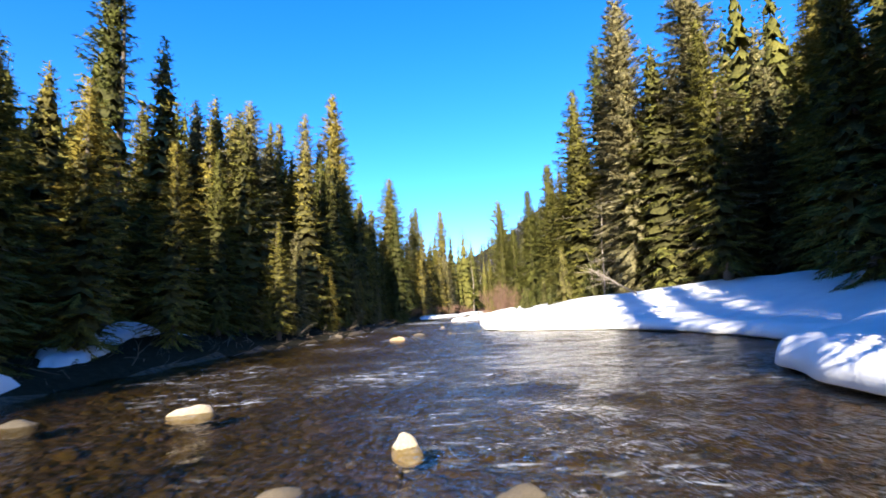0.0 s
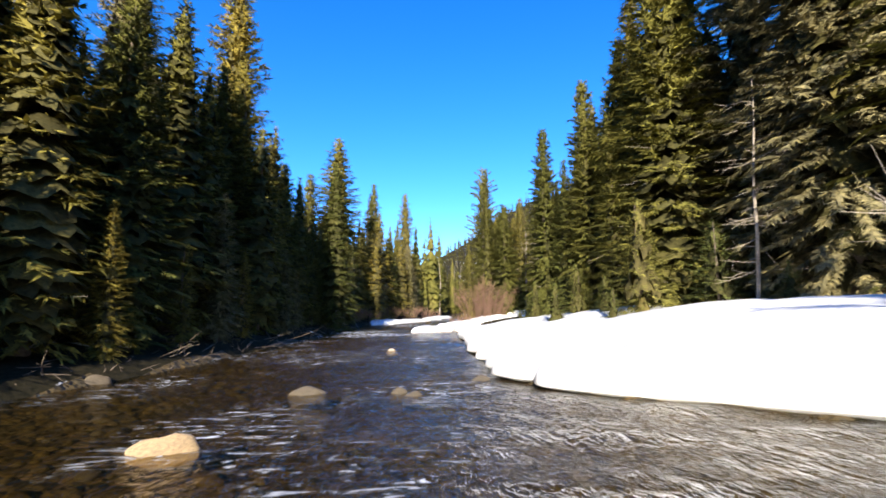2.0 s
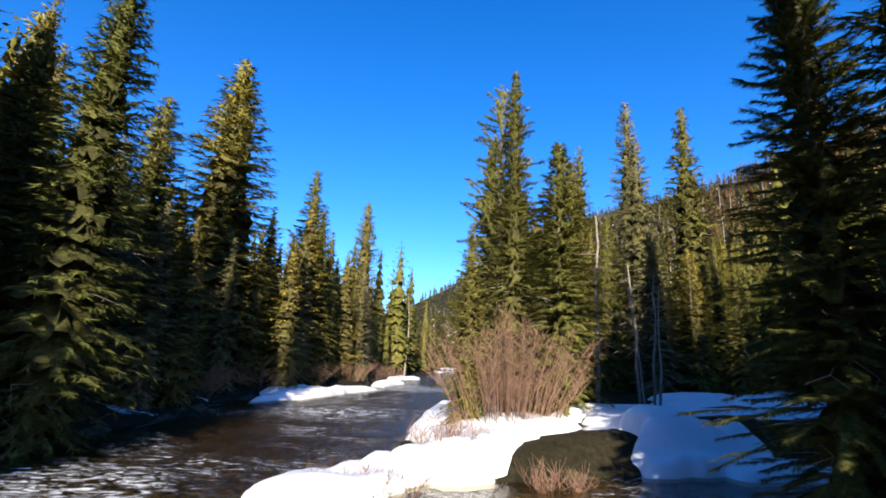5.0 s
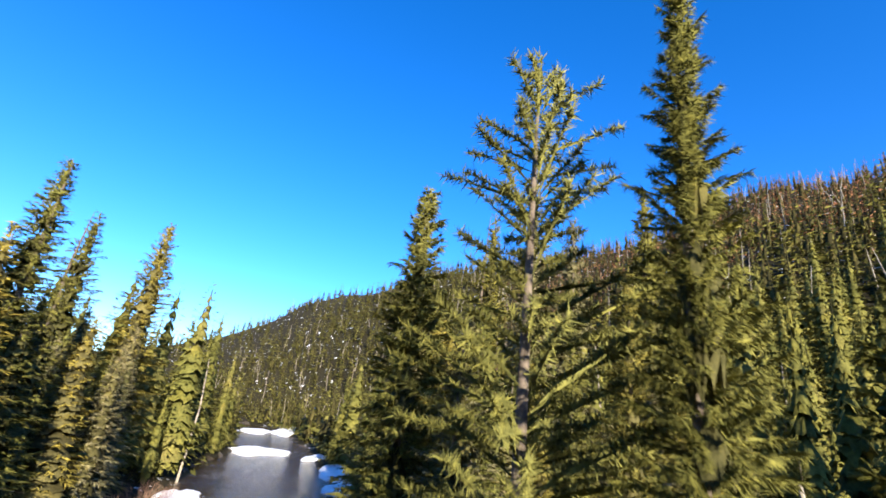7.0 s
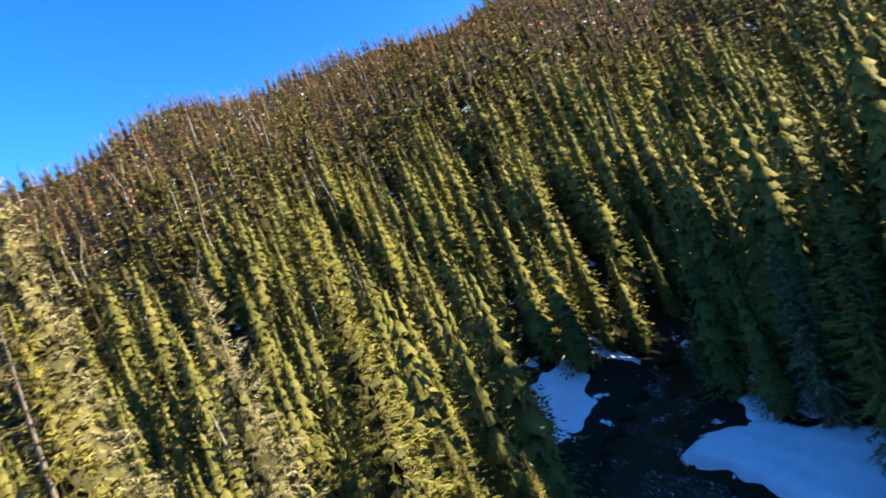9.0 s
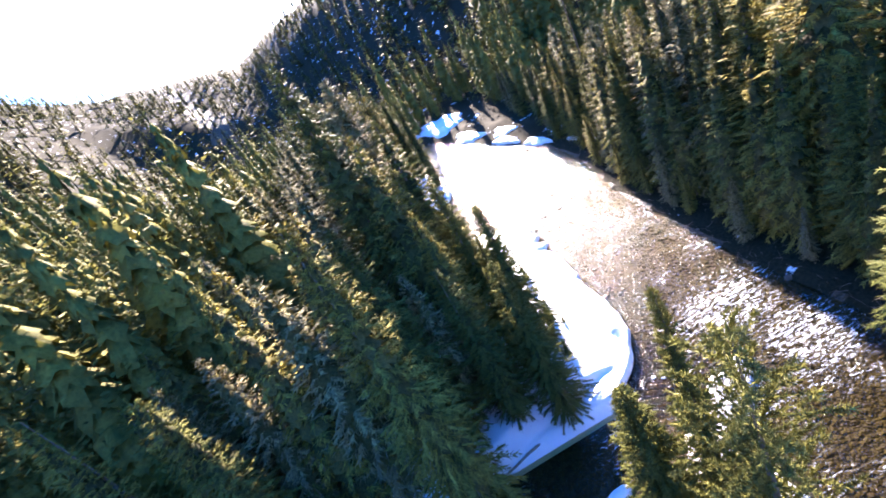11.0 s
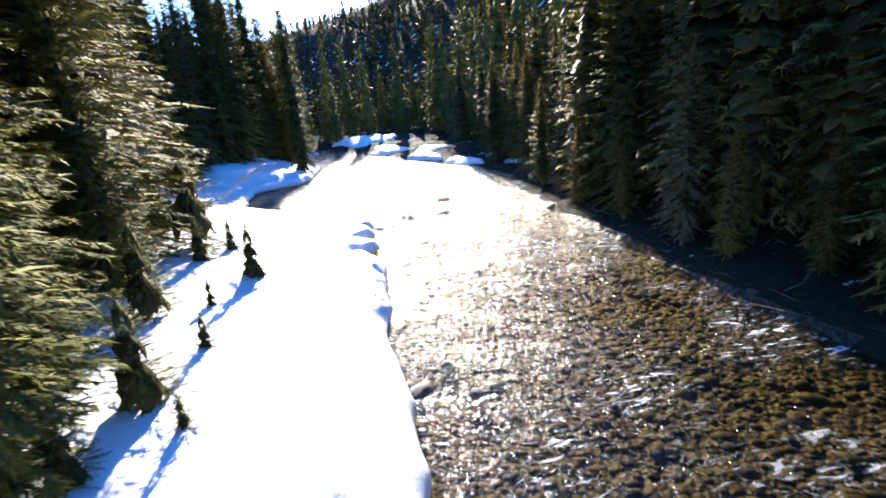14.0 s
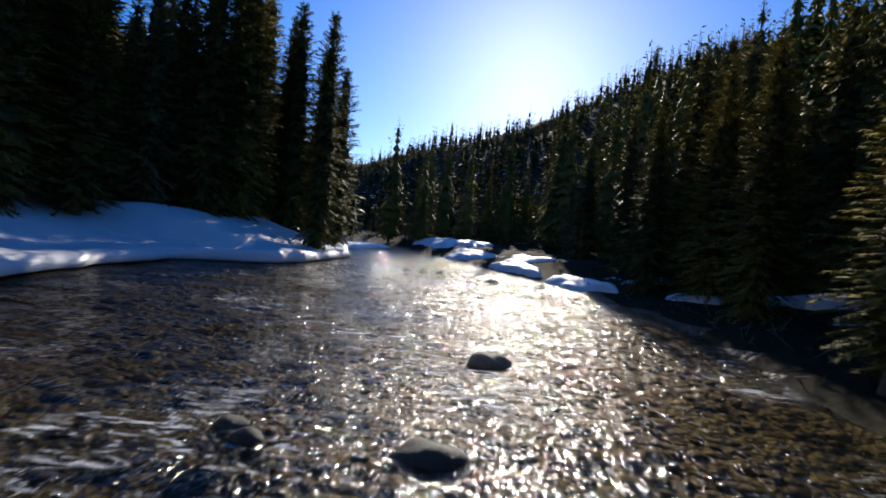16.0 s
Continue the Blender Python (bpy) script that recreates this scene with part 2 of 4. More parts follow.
# ---- plan of the valley: the river's two edges, x against y ----
LEFT_Y = [-400, -110, -60, -40, -15, 0, 8, 14, 22, 30, 38, 50, 60, 82, 87, 103, 118, 138, 150, 173, 190, 250, 290, 330, 420, 700]
LEFT_X = [140, 40, 14, 6, -2.5, -6, -9, -10, -9.2, -7.6, -6.3, -5.8, -5.6, -4.2, -2, 3, 4, 9, 11, 19, 22, 31, 30, 12, -50, -250]
RIGHT_Y = [-400, -110, -60, -40, -12, 0, 8, 10.4, 12, 13.5, 18, 21, 24, 26, 27.3, 28.6, 30, 32, 32.8, 35.2, 36.4, 37.4, 40, 43, 45, 50, 53, 55.5, 57, 58.5, 59.5, 61, 64, 70, 73, 77, 83, 97, 110, 132, 150, 170, 190, 253, 290, 330, 420, 700]
RIGHT_X = [155, 52, 26, 16, 8, 5.4, 6.4, 7.0, 9.6, 11, 11, 10.6, 10.2, 8.8, 7.2, 5.2, 3.6, 3.1, 2.75, 3.6, 3.2, 3.45, 3.2, 3.5, 3.8, 3.9, 4.4, 6, 8, 8, 3.6, 2.9, 3.5, 5, 5.6, 6.8, 7.8, 11.8, 17, 28, 31, 35, 39, 47, 45, 27, -32, -230]
SIDE = [(2, 58.2), (8, 58.4), (14, 60), (24, 64), (34.3, 68.2), (43.9, 71.2), (50.8, 67.8), (56.0, 63.0), (61.3, 58.2), (66.5, 53.4), (70.2, 46.7), (69.8, 38.8), (63.4, 31.1)]
# the skyline: azimuth from the river's course, elevation, distance of the ridge and of the hill's foot
RIDGE_AZ = [-180, -171, -162, -155, -120, -60, -20, -6, 4, 12, 25, 40, 52, 65, 83, 102, 115, 133, 145, 157, 171, 180]
RIDGE_EL = [11, 13, 17, 19, 24, 22, 12, 4.8, 7.4, 12.2, 15.9, 17.8, 20.7, 24.9, 25.4, 26.0, 21.4, 19.4, 17.2, 11.5, 7.8, 11]
RIDGE_R = [330, 300, 280, 260, 220, 220, 300, 420, 460, 440, 370, 300, 270, 260, 260, 260, 270, 300, 330, 420, 420, 330]
FOOT_R = [150, 120, 90, 60, 32, 32, 60, 200, 250, 235, 160, 90, 70, 62, 58, 58, 62, 70, 80, 130, 200, 150]


def smooth(t):
    t = np.clip(t, 0, 1)
    return t * t * (3 - 2 * t)


def wob(x, y, s, seed=0.0):
    """A cheap smooth noise, about -1 to 1."""
    x, y = np.asarray(x, float) / s, np.asarray(y, float) / s
    return (np.sin(x * 1.7 + y * 0.9 + seed) + np.sin(y * 2.1 - x * 0.8 + 1.3 * seed + 2) + np.sin(x * 3.1 + y * 2.7 + seed * 2.1) * 0.5
            + np.sin(x * 0.6 - y * 3.7 + seed * 0.7) * 0.5) / 3


def left_edge(y):
    return np.interp(y, LEFT_Y, LEFT_X) + 0.3 * wob(y, 0 * np.asarray(y), 2.5, 3)


def right_edge(y):
    return sum(np.interp(np.asarray(y, float) + d, RIGHT_Y, RIGHT_X) for d in (-0.4, 0.0, 0.4)) / 3


def side_distance(x, y):
    best = np.full(np.shape(x), 1e9)
    for (ax, ay), (bx, by) in zip(SIDE, SIDE[1:]):
        dx, dy = bx - ax, by - ay
        t = np.clip(((x - ax) * dx + (y - ay) * dy) / (dx * dx + dy * dy), 0, 1)
        best = np.minimum(best, np.hypot(x - ax - t * dx, y - ay - t * dy))
    return best


def hill(x, y):
    az, r = np.degrees(np.arctan2(x - 5, y - 60)), np.hypot(x - 5, y - 60)
    top = np.tan(np.radians(np.interp(az, RIDGE_AZ, RIDGE_EL))) * np.interp(az, RIDGE_AZ, RIDGE_R) - 8 + np.interp(az, [10, 30, 130, 150], [0, 18, 18, 0])
    foot, far = np.interp(az, RIDGE_AZ, FOOT_R), np.interp(az, RIDGE_AZ, RIDGE_R)
    t = np.clip((r - foot) / (far - foot), 0, 1.15)
    rise = top * (0.75 * t + 0.25 * smooth(t)) * (1 + 0.06 * wob(x, y, 38, 5) * np.clip(t * 3, 0, 1))
    return np.maximum(rise, 0)


def floor_height(x, y):
    x, y = np.asarray(x, float), np.asarray(y, float)
    xl, xr = left_edge(y), right_edge(y)
    dl, dr = xl - x, x - xr
    back = np.interp(y, [-30, 5, 22, 30, 36, 60, 80, 200], [1.8, 2.0, 2.1, 1.6, 1.35, 1.0, 1.4, 1.6])
    right = -0.1 + 0.25 * smooth(dr / 0.5) + (back - 0.2) * smooth(dr / 8) + 0.15 * wob(x, y, 4, 1) * np.clip(dr / 4, 0, 1)
    left = -0.1 + 0.35 * smooth(dl / 0.8) + 1.1 * smooth(dl / 6) + 0.3 * wob(x, y, 3.5, 2) * np.clip(dl / 3, 0, 1) + np.clip(dl - 10, 0, 40) * 0.06
    mid = (x - xl) / np.maximum(xr - xl, 0.1)
    bed = -0.1 - 0.34 * np.sin(np.pi * np.clip(mid, 0, 1)) ** 0.6 + 0.05 * wob(x, y, 1.1, 4)
    z = np.where(dr > 0, right, np.where(dl > 0, left, bed))
    ds = side_distance(x, y)
    z = np.where(dr > -1, np.minimum(z, -0.35 + 1.5 * smooth((ds - np.interp(x, [20, 40], [2.4, 3.3])) / 2.2) + np.clip(ds - 4.8, 0, 9) * 0.2), z)
    return z + hill(x, y) * smooth((ds - 4) / 9) * np.maximum(smooth(np.minimum(np.abs(dl), np.abs(dr)) / 70) ** 0.7, smooth((-150 - y) / 60)) * ((dr > 0) | (dl > 0) | (y < -150))


def axis(lo, hi, near_lo, near_hi, step, grow):
    vals = list(np.arange(near_lo, near_hi + 1e-6, step))
    s, v = step, near_hi
    while v < hi:
        s *= grow
        v += s
        vals.append(v)
    s, v, pre = step, near_lo, []
    while v > lo:
        s *= grow
        v -= s
        pre.append(v)
    return np.array(pre[::-1] + vals)


def grid_mesh(name, X, Y, Z, mat, smooth_faces=True):
    ny, nx = X.shape
    me = bpy.data.meshes.new(name)
    co = np.stack([X, Y, Z], -1).reshape(-1, 3)
    i = np.arange(ny * nx).reshape(ny, nx)
    q = np.stack([i[:-1, :-1], i[:-1, 1:], i[1:, 1:], i[1:, :-1]], -1).reshape(-1, 4)
    return raw_mesh(name, co, q, mat, smooth_faces, me)


def raw_mesh(name, co, faces, mat, smooth_faces=False, me=None, normals=None):
    me = me or bpy.data.meshes.new(name)
    co, faces = np.asarray(co, np.float32), np.asarray(faces, np.int32)
    k = faces.shape[1]
    me.vertices.add(len(co))
    me.vertices.foreach_set("co", co.ravel())
    me.loops.add(faces.size)
    me.loops.foreach_set("vertex_index", faces.ravel())
    me.polygons.add(len(faces))
    me.polygons.foreach_set("loop_start", np.arange(0, faces.size, k, dtype=np.int32))
    me.polygons.foreach_set("use_smooth", np.full(len(faces), smooth_faces))
    me.update(calc_edges=True)
    me.validate()
    if normals is not None:
        me.attributes.new("custom_normal", 'FLOAT_VECTOR', 'POINT').data.foreach_set("vector", np.asarray(normals, np.float32).ravel())
    me.materials.append(mat)
    return me


def crown_normals(v, f, soft, lift=0.35):
    """Turns the leaves' fronts outward and gives their points normals that round off the whole crown, as fine needles do."""
    c = v[f].mean(1)
    out = np.stack([c[:, 0], c[:, 1], 0 * c[:, 0]], 1)
    out /= np.maximum(np.linalg.norm(out, axis=1, keepdims=True), 1e-4)
    out[:, 2] += lift
    n = np.cross(v[f[:, 1]] - v[f[:, 0]], v[f[:, 2]] - v[f[:, 0]])
    n /= np.maximum(np.linalg.norm(n, axis=1, keepdims=True), 1e-9)
    turn = (n * out).sum(1) < 0
    f = np.where(turn[:, None], f[:, (0, 2, 1)], f)
    n = np.where(turn[:, None], -n, n)
    own = np.zeros_like(v)
    np.add.at(own, f.ravel(), np.repeat(n, 3, axis=0))
    own /= np.maximum(np.linalg.norm(own, axis=1, keepdims=True), 1e-6)
    p = np.stack([v[:, 0], v[:, 1], 0 * v[:, 0]], 1)
    p /= np.maximum(np.linalg.norm(p, axis=1, keepdims=True), 1e-4)
    p[:, 2] += lift
    own = p * soft + own * (1 - soft)
    return f, own / np.maximum(np.linalg.norm(own, axis=1, keepdims=True), 1e-6)


# ---- ground, one sheet out to the horizon ----
gx = axis(-1400, 1400, -16, 26, 0.6, 1.08)
gy = axis(-1400, 1400, -14, 100, 0.8, 1.08)
GX, GY = np.meshgrid(gx, gy)
GZ = floor_height(GX, GY)
ground = tagged(new("ground", grid_mesh("ground", GX, GY, GZ, GROUND)), "forest floor of brown needle litter with patches of old snow", "ground", kind="structure")
ground.data.materials.append(BED)
cx, cy = (GX[:-1, :-1] + GX[1:, 1:]) / 2, (GY[:-1, :-1] + GY[1:, 1:]) / 2
wet = ((cx > left_edge(cy) - 0.3) & (cx < right_edge(cy) + 0.4)) | (side_distance(cx, cy) < 3.0)
ground.data.polygons.foreach_set("material_index", wet.astype(np.int32).ravel())

# ---- water ----
def waves(x, y):
    """Low standing waves: many short sine trains, stronger where the river is rough."""
    r = np.random.default_rng(77)
    z = np.zeros(np.shape(x))
    for _ in range(26):
        ln, a = r.uniform(0.7, 2.6), r.normal(0, 0.7)
        z += 0.0032 * ln * np.sin(6.283 / ln * (y * math.cos(a) + x * math.sin(a)) + r.uniform(0, 6.28))
    return z * (0.75 + 0.5 * wob(x, y, 6, 8))


wy = axis(-150, 690, -8, 76, 0.22, 1.07)
WF, WY = np.meshgrid(np.linspace(0, 1, 56), wy)
WX = (left_edge(WY) - 0.6) * (1 - WF) + (right_edge(WY) + 0.5) * WF
water = tagged(new("water", grid_mesh("water", WX, WY, waves(WX, WY) * smooth((WY + 60) / 30) * smooth((130 - WY) / 40), WATER)), "clear shallow river running over brown cobbles with small riffles", "water", kind="structure")
sx, sy = np.array([p[0] for p in SIDE]), np.array([p[1] for p in SIDE])
st = np.linspace(0, len(SIDE) - 1, 60)
px, py = np.interp(st, range(len(SIDE)), sx), np.interp(st, range(len(SIDE)), sy)
tx, ty = np.gradient(px), np.gradient(py)
tl = np.hypot(tx, ty)
off = np.linspace(-4.2, 4.2, 6)
SXG, SYG = px[:, None] - off * (ty / tl)[:, None], py[:, None] + off * (tx / tl)[:, None]
side = tagged(new("water_side_channel", grid_mesh("water_side_channel", SXG, SYG, 0 * SXG - 0.006, WATER)), "still dark side channel between snowy banks", "water", kind="structure")

# ---- main snow bank along the river ----

def snow_bank():
    ys = np.arange(-14, 58.2, 0.14)
    us = np.concatenate([[0.5, 0.06], np.linspace(0, 0.45, 7), np.linspace(0.55, 2.5, 16), np.linspace(2.8, 14, 30)])
    U, Yv = np.meshgrid(us, ys)
    edge = right_edge(Yv) - 0.14 + 0.07 * wob(Yv, 0 * Yv, 0.5, 2) + 0.16 * wob(Yv, 0 * Yv, 1.1, 6)
    for ly, lw, ld in ((37.5, 0.4, 0.25), (36.6, 0.35, -0.35), (35.5, 0.4, 0.5), (34.3, 0.5, -0.3), (33.2, 0.35, 0.4), (31.2, 0.4, 0.3), (28.4, 0.5, 0.3)):
        edge = edge + ld * np.exp(-((Yv - ly) / lw) ** 2)
    X = edge + U
    lip = 0.62 + 0.12 * wob(Yv, 0 * Yv, 2.2, 7)
    shelf = lip * (1 - (1 - np.clip(U / 0.5, 0, 1)) ** 2) ** 0.5
    z = np.maximum(floor_height(X, Yv), 0.0) * smooth(U / 3) + shelf - 0.12 * smooth(U / 6)
    z += 0.06 * wob(X, Yv, 1.8, 9) * np.clip(U, 0, 1) + 0.025 * wob(X, Yv, 0.7, 4) * np.clip(U, 0, 1)
    pits = np.random.default_rng(12)
    for _ in range(34):
        hy, hu, hr = pits.uniform(24, 56), pits.uniform(0.5, 1.3) if pits.random() < 0.6 else pits.uniform(1.5, 7), pits.uniform(0.16, 0.4)
        z -= pits.uniform(0.08, 0.2) * np.exp(-((X - right_edge(hy) - hu) ** 2 + (Yv - hy) ** 2) / hr ** 2)
    for hx, hy, hr, hd in ((4.9, 48, 0.7, 0.3), (3.9, 44.7, 0.5, 0.2), (6.5, 36, 0.8, 0.15), (5.2, 52.5, 0.6, 0.2), (9.0, 31, 1.0, 0.15), (7.8, 43, 0.5, 0.2)):
        z -= hd * np.exp(-((X - hx) ** 2 + (Yv - hy) ** 2) / hr ** 2)
    for k in range(15):  # a trail of footprints along the edge
        hy = 44.0 - 0.24 * k
        hx = right_edge(hy) + np.interp(hy, [40.6, 42.6, 44], [0.2, 0.08, 0.2]) + 0.09 * (-1) ** k + pits.uniform(-0.05, 0.05)
        z -= pits.uniform(0.14, 0.22) * np.exp(-((X - hx) ** 2 + (Yv - hy) ** 2) / 0.13 ** 2)
    ends = np.minimum(smooth((Yv - ys[0]) / 2), smooth((ys[-1] - Yv) / 1.2))
    z = np.where(U == 0, 0.1, z) * ends - 0.12 * (1 - ends)
    z[:, 0], z[:, 1] = -0.06, np.minimum(0.06, z[:, 2])
    return grid_mesh("snow_bank", X, Yv, z, SNOW)


tagged(new("snow_bank", snow_bank()), "deep rounded bank of white snow undercut along the river", "snow", kind="structure")


def snow_patch(cx, cy, rx, ry, h, turn=0.0, seed=0.0):
    na, nr = 72, 12
    a, r = np.meshgrid(np.linspace(0, 2 * np.pi, na + 1), np.linspace(0, 1, nr))
    out = 1 + 0.16 * np.sin(3 * a + seed) + 0.1 * np.sin(5 * a + 2.3 * seed) + 0.06 * np.sin(9 * a + seed * 3.1) + 0.03 * np.sin(17 * a + seed)
    lx, ly = rx * out * r * np.cos(a), ry * out * r * np.sin(a)
    c, s = math.cos(turn), math.sin(turn)
    X, Y = cx + lx * c - ly * s, cy + lx * s + ly * c
    prof = np.sqrt(np.clip(1 - r ** 5, 0, 1))
    Z = np.maximum(floor_height(X, Y), -0.05) + h * prof * (1 + 0.25 * wob(X, Y, 0.9, seed)) - 0.05
    ob = new("snow_patch", grid_mesh("snow_patch", X, Y, Z, SNOW))
    return tagged(ob, "patch of old white snow lying on the bank", "snow", group="snow patches", kind="structure")


for args in [(2.8, 60.6, 1.15, 2.1, 0.5, -0.85, 1), (5.3, 62.3, 1.3, 2.0, 0.5, -0.75, 45), (7.2, 66.5, 2.6, 4.2, 0.5, 0.1, 2), (8.8, 76, 2.6, 6, 0.5, -0.2, 3), (12.8, 66.5, 3, 2.2, 0.5, 0.3, 33),
             (-0.6, 88, 1.6, 8.5, 0.55, -0.42, 4), (5, 106, 1.3, 5, 0.5, -0.3, 5), (8, 125, 2, 6, 0.5, -0.35, 6),
             (26, 181, 6, 9, 0.6, -0.4, 7), (36, 173, 2.4, 5, 0.5, -0.5, 8), (33, 150, 2.6, 8, 0.7, -0.2, 9), (30, 134, 3, 6, 0.8, -0.5, 10),
             (36, 252, 6, 14, 0.6, -0.3, 11), (48, 255, 5, 16, 0.8, -0.3, 12), (38.4, 60.9, 8, 4.6, 0.5, 0.35, 13), (49.1, 55.5, 7, 3.0, 0.45, -0.5, 14), (69.1, 63.3, 1.2, 3.6, 0.4, -0.8, 24),
             (61.5, 73.0, 8.0, 4.6, 0.5, -0.5, 15), (34, 82, 3, 5, 0.5, 0.4, 16), (26, 76, 2, 4, 0.4, 0.3, 26), (24, 55, 7, 5, 0.5, 0.2, 17), (-12.4, 16, 0.8, 1.5, 0.3, 0.3, 18),
             (-4.4, -14, 1.6, 5, 0.5, 0.3, 21), (-9.7, 8.0, 0.9, 3.2, 0.4, 0.25, 41), (-7.3, 0.0, 0.9, 3.6, 0.45, 0.35, 42), (-8.7, -3.8, 1.5, 3.0, 0.3, 0.35, 46), (-3.0, -33, 4.6, 9, 0.7, 0.35, 43), (-13.6, 20.5, 0.9, 2.0, 0.3, 0.2, 44), (-13, 40, 1.2, 3, 0.3, 0, 22),
             (16, 63.5, 2.2, 2, 0.4, 0.3, 23), (13.2, 63.6, 2.4, 1.3, 0.7, 0.3, 34), (22.5, 72.5, 5.5, 4, 0.5, 0.3, 35), (31, 77, 5, 3.5, 0.5, 0.2, 36), (10, -24, 3, 9, 0.5, -0.4, 25)]:
    snow_patch(*args)

# ---- trees ----


def sprays(S, D, L, W, U, full):
    """Flat pointed sprays: full ones are kites widest near their middle, the others single pointed leaves."""
    S, D, L, W, U = np.array(S), np.array(D), np.array(L)[:, None], np.array(W)[:, None], np.array(U)
    side_v = np.cross(D, U)
    side_v /= np.maximum(np.linalg.norm(side_v, axis=1, keepdims=True), 1e-6)
    tip = S + D * L + np.array([0, 0, -0.1]) * L
    k = np.array(full)
    mid = S + D * L * 0.4
    a = np.stack([S, mid + side_v * W, tip, mid - side_v * W], 1)[k].reshape(-1, 3)
    q = np.arange(len(a)).reshape(-1, 4)
    b = np.stack([S + side_v * W * 0.6 + D * L * 0.1, tip, S - side_v * W * 0.6], 1)[~k].reshape(-1, 3)
    f = np.concatenate([q[:, (0, 1, 2)], q[:, (0, 2, 3)], np.arange(len(b)).reshape(-1, 3) + len(a)])
    return np.concatenate([a, b]), f


def crown_arrays(rng, h, r, base, gap, per, twigs, power, droop, ragged=0.25, tuft=False, longest=0.42, wide=0.2):
    """Whorls of boughs; each bough bends down under its own weight and carries rows of small pointed twigs."""
    S, D, L, Wd, U, K = [], [], [], [], [], []

    def add(o, d, ln, w, up, full):
        S.append(o), D.append(d), L.append(ln), Wd.append(w), U.append(up), K.append(np.full(len(o), full))

    z, lean = base, rng.uniform(0, 6.28)
    while z < h * 0.985:
        f = (z - base) / (h - base)
        shape = ((1 - f) ** power) * (0.7 + 0.3 * min(1, f * 6))
        n = max(4, int(per * (0.5 + 0.5 * (1 - f))))
        a0, tier = rng.uniform(0, 6.28), rng.uniform(0.82, 1.12)
        for k in range(n):
            if rng.random() < 0.1:
                continue
            a = a0 + 6.283 * k / n + rng.normal(0, 0.3)
            ln = (r * shape * tier * (1 + 0.12 * math.sin(a - lean)) + 0.16) * rng.uniform(1 - ragged * 1.7, 1 + ragged * 0.7)
            pitch = radians(40 * f - droop * (1 - f) + rng.normal(0, 8))
            d = np.array([math.cos(a) * math.cos(pitch), math.sin(a) * math.cos(pitch), math.sin(pitch)])
            o = np.array([0, 0, z + rng.normal(0, gap * 0.4)])
            right = np.array([-math.sin(a), math.cos(a), 0])
            up = np.cross(right, d)
            sag = rng.uniform(0.04, 0.16) * (1 - f)
            if tuft:
                m = max(3, int(twigs * ln / r))
                q = rng.choice((0.35, 0.55, 0.75, 0.9, 1.0), m) + rng.normal(0, 0.04, m)
                add(o[None], d[None], np.array([ln * 0.9]), np.array([0.03]), up[None], True)
                td = d * 0.6 + rng.normal(0, 0.75, (m, 3)) + np.array([0, 0, 0.3])
                tl_ = rng.uniform(0.12, 0.26, m)
            else:
                q = np.array([0.12, 0.4, 0.68]) + rng.normal(0, 0.05, 3)
                add(o + d * (ln * q)[:, None] - np.outer(sag * ln * q * q, (0, 0, 1)), d + rng.normal(0, 0.12, (3, 3)), ln * rng.uniform(0.26, 0.4, 3), np.minimum(wide * 0.42, 0.05 + 0.05 * ln) * np.ones(3), up + rng.normal(0, 0.5, (3, 3)), True)
                m = max(3, int(round(twigs * ln / r)))
                q = rng.uniform(0.02, 1.0, m) ** 0.65
                sg = np.where(rng.random(m) < 0.5, -1, 1)
                td = d * rng.uniform(0.35, 1.0, (m, 1)) + right * (sg * rng.uniform(0.25, 1.0, m))[:, None] + np.outer(rng.uniform(-0.75, 0.18, m), (0, 0, 1))
                tl_ = np.minimum(longest, ln * (0.46 - 0.3 * q) + 0.14) * rng.uniform(0.6, 1.3, m)
            td /= np.linalg.norm(td, axis=1, keepdims=True)
            start = o + d * (ln * q)[:, None] - np.outer((0.1 if tuft else sag) * ln * q * q, (0, 0, 1))
            add(start, td, tl_, wide * np.minimum(1, 0.3 + tl_) * 0.45, up + rng.normal(0, 0.6, (len(q), 3)), False)
        z += gap * (1 - 0.4 * f) * rng.uniform(0.75, 1.25)
    for k in range(3):
        add(np.array([[0, 0, h * 0.955]]), np.array([[0.04 * k, 0.03, 1.0]]), np.array([h * 0.045 + 0.15]), np.array([0.05]), np.array([[math.cos(k), math.sin(k), 0]]), True)
    return sprays(np.concatenate(S), np.concatenate(D), np.concatenate(L), np.concatenate(Wd), np.concatenate(U), np.concatenate(K))


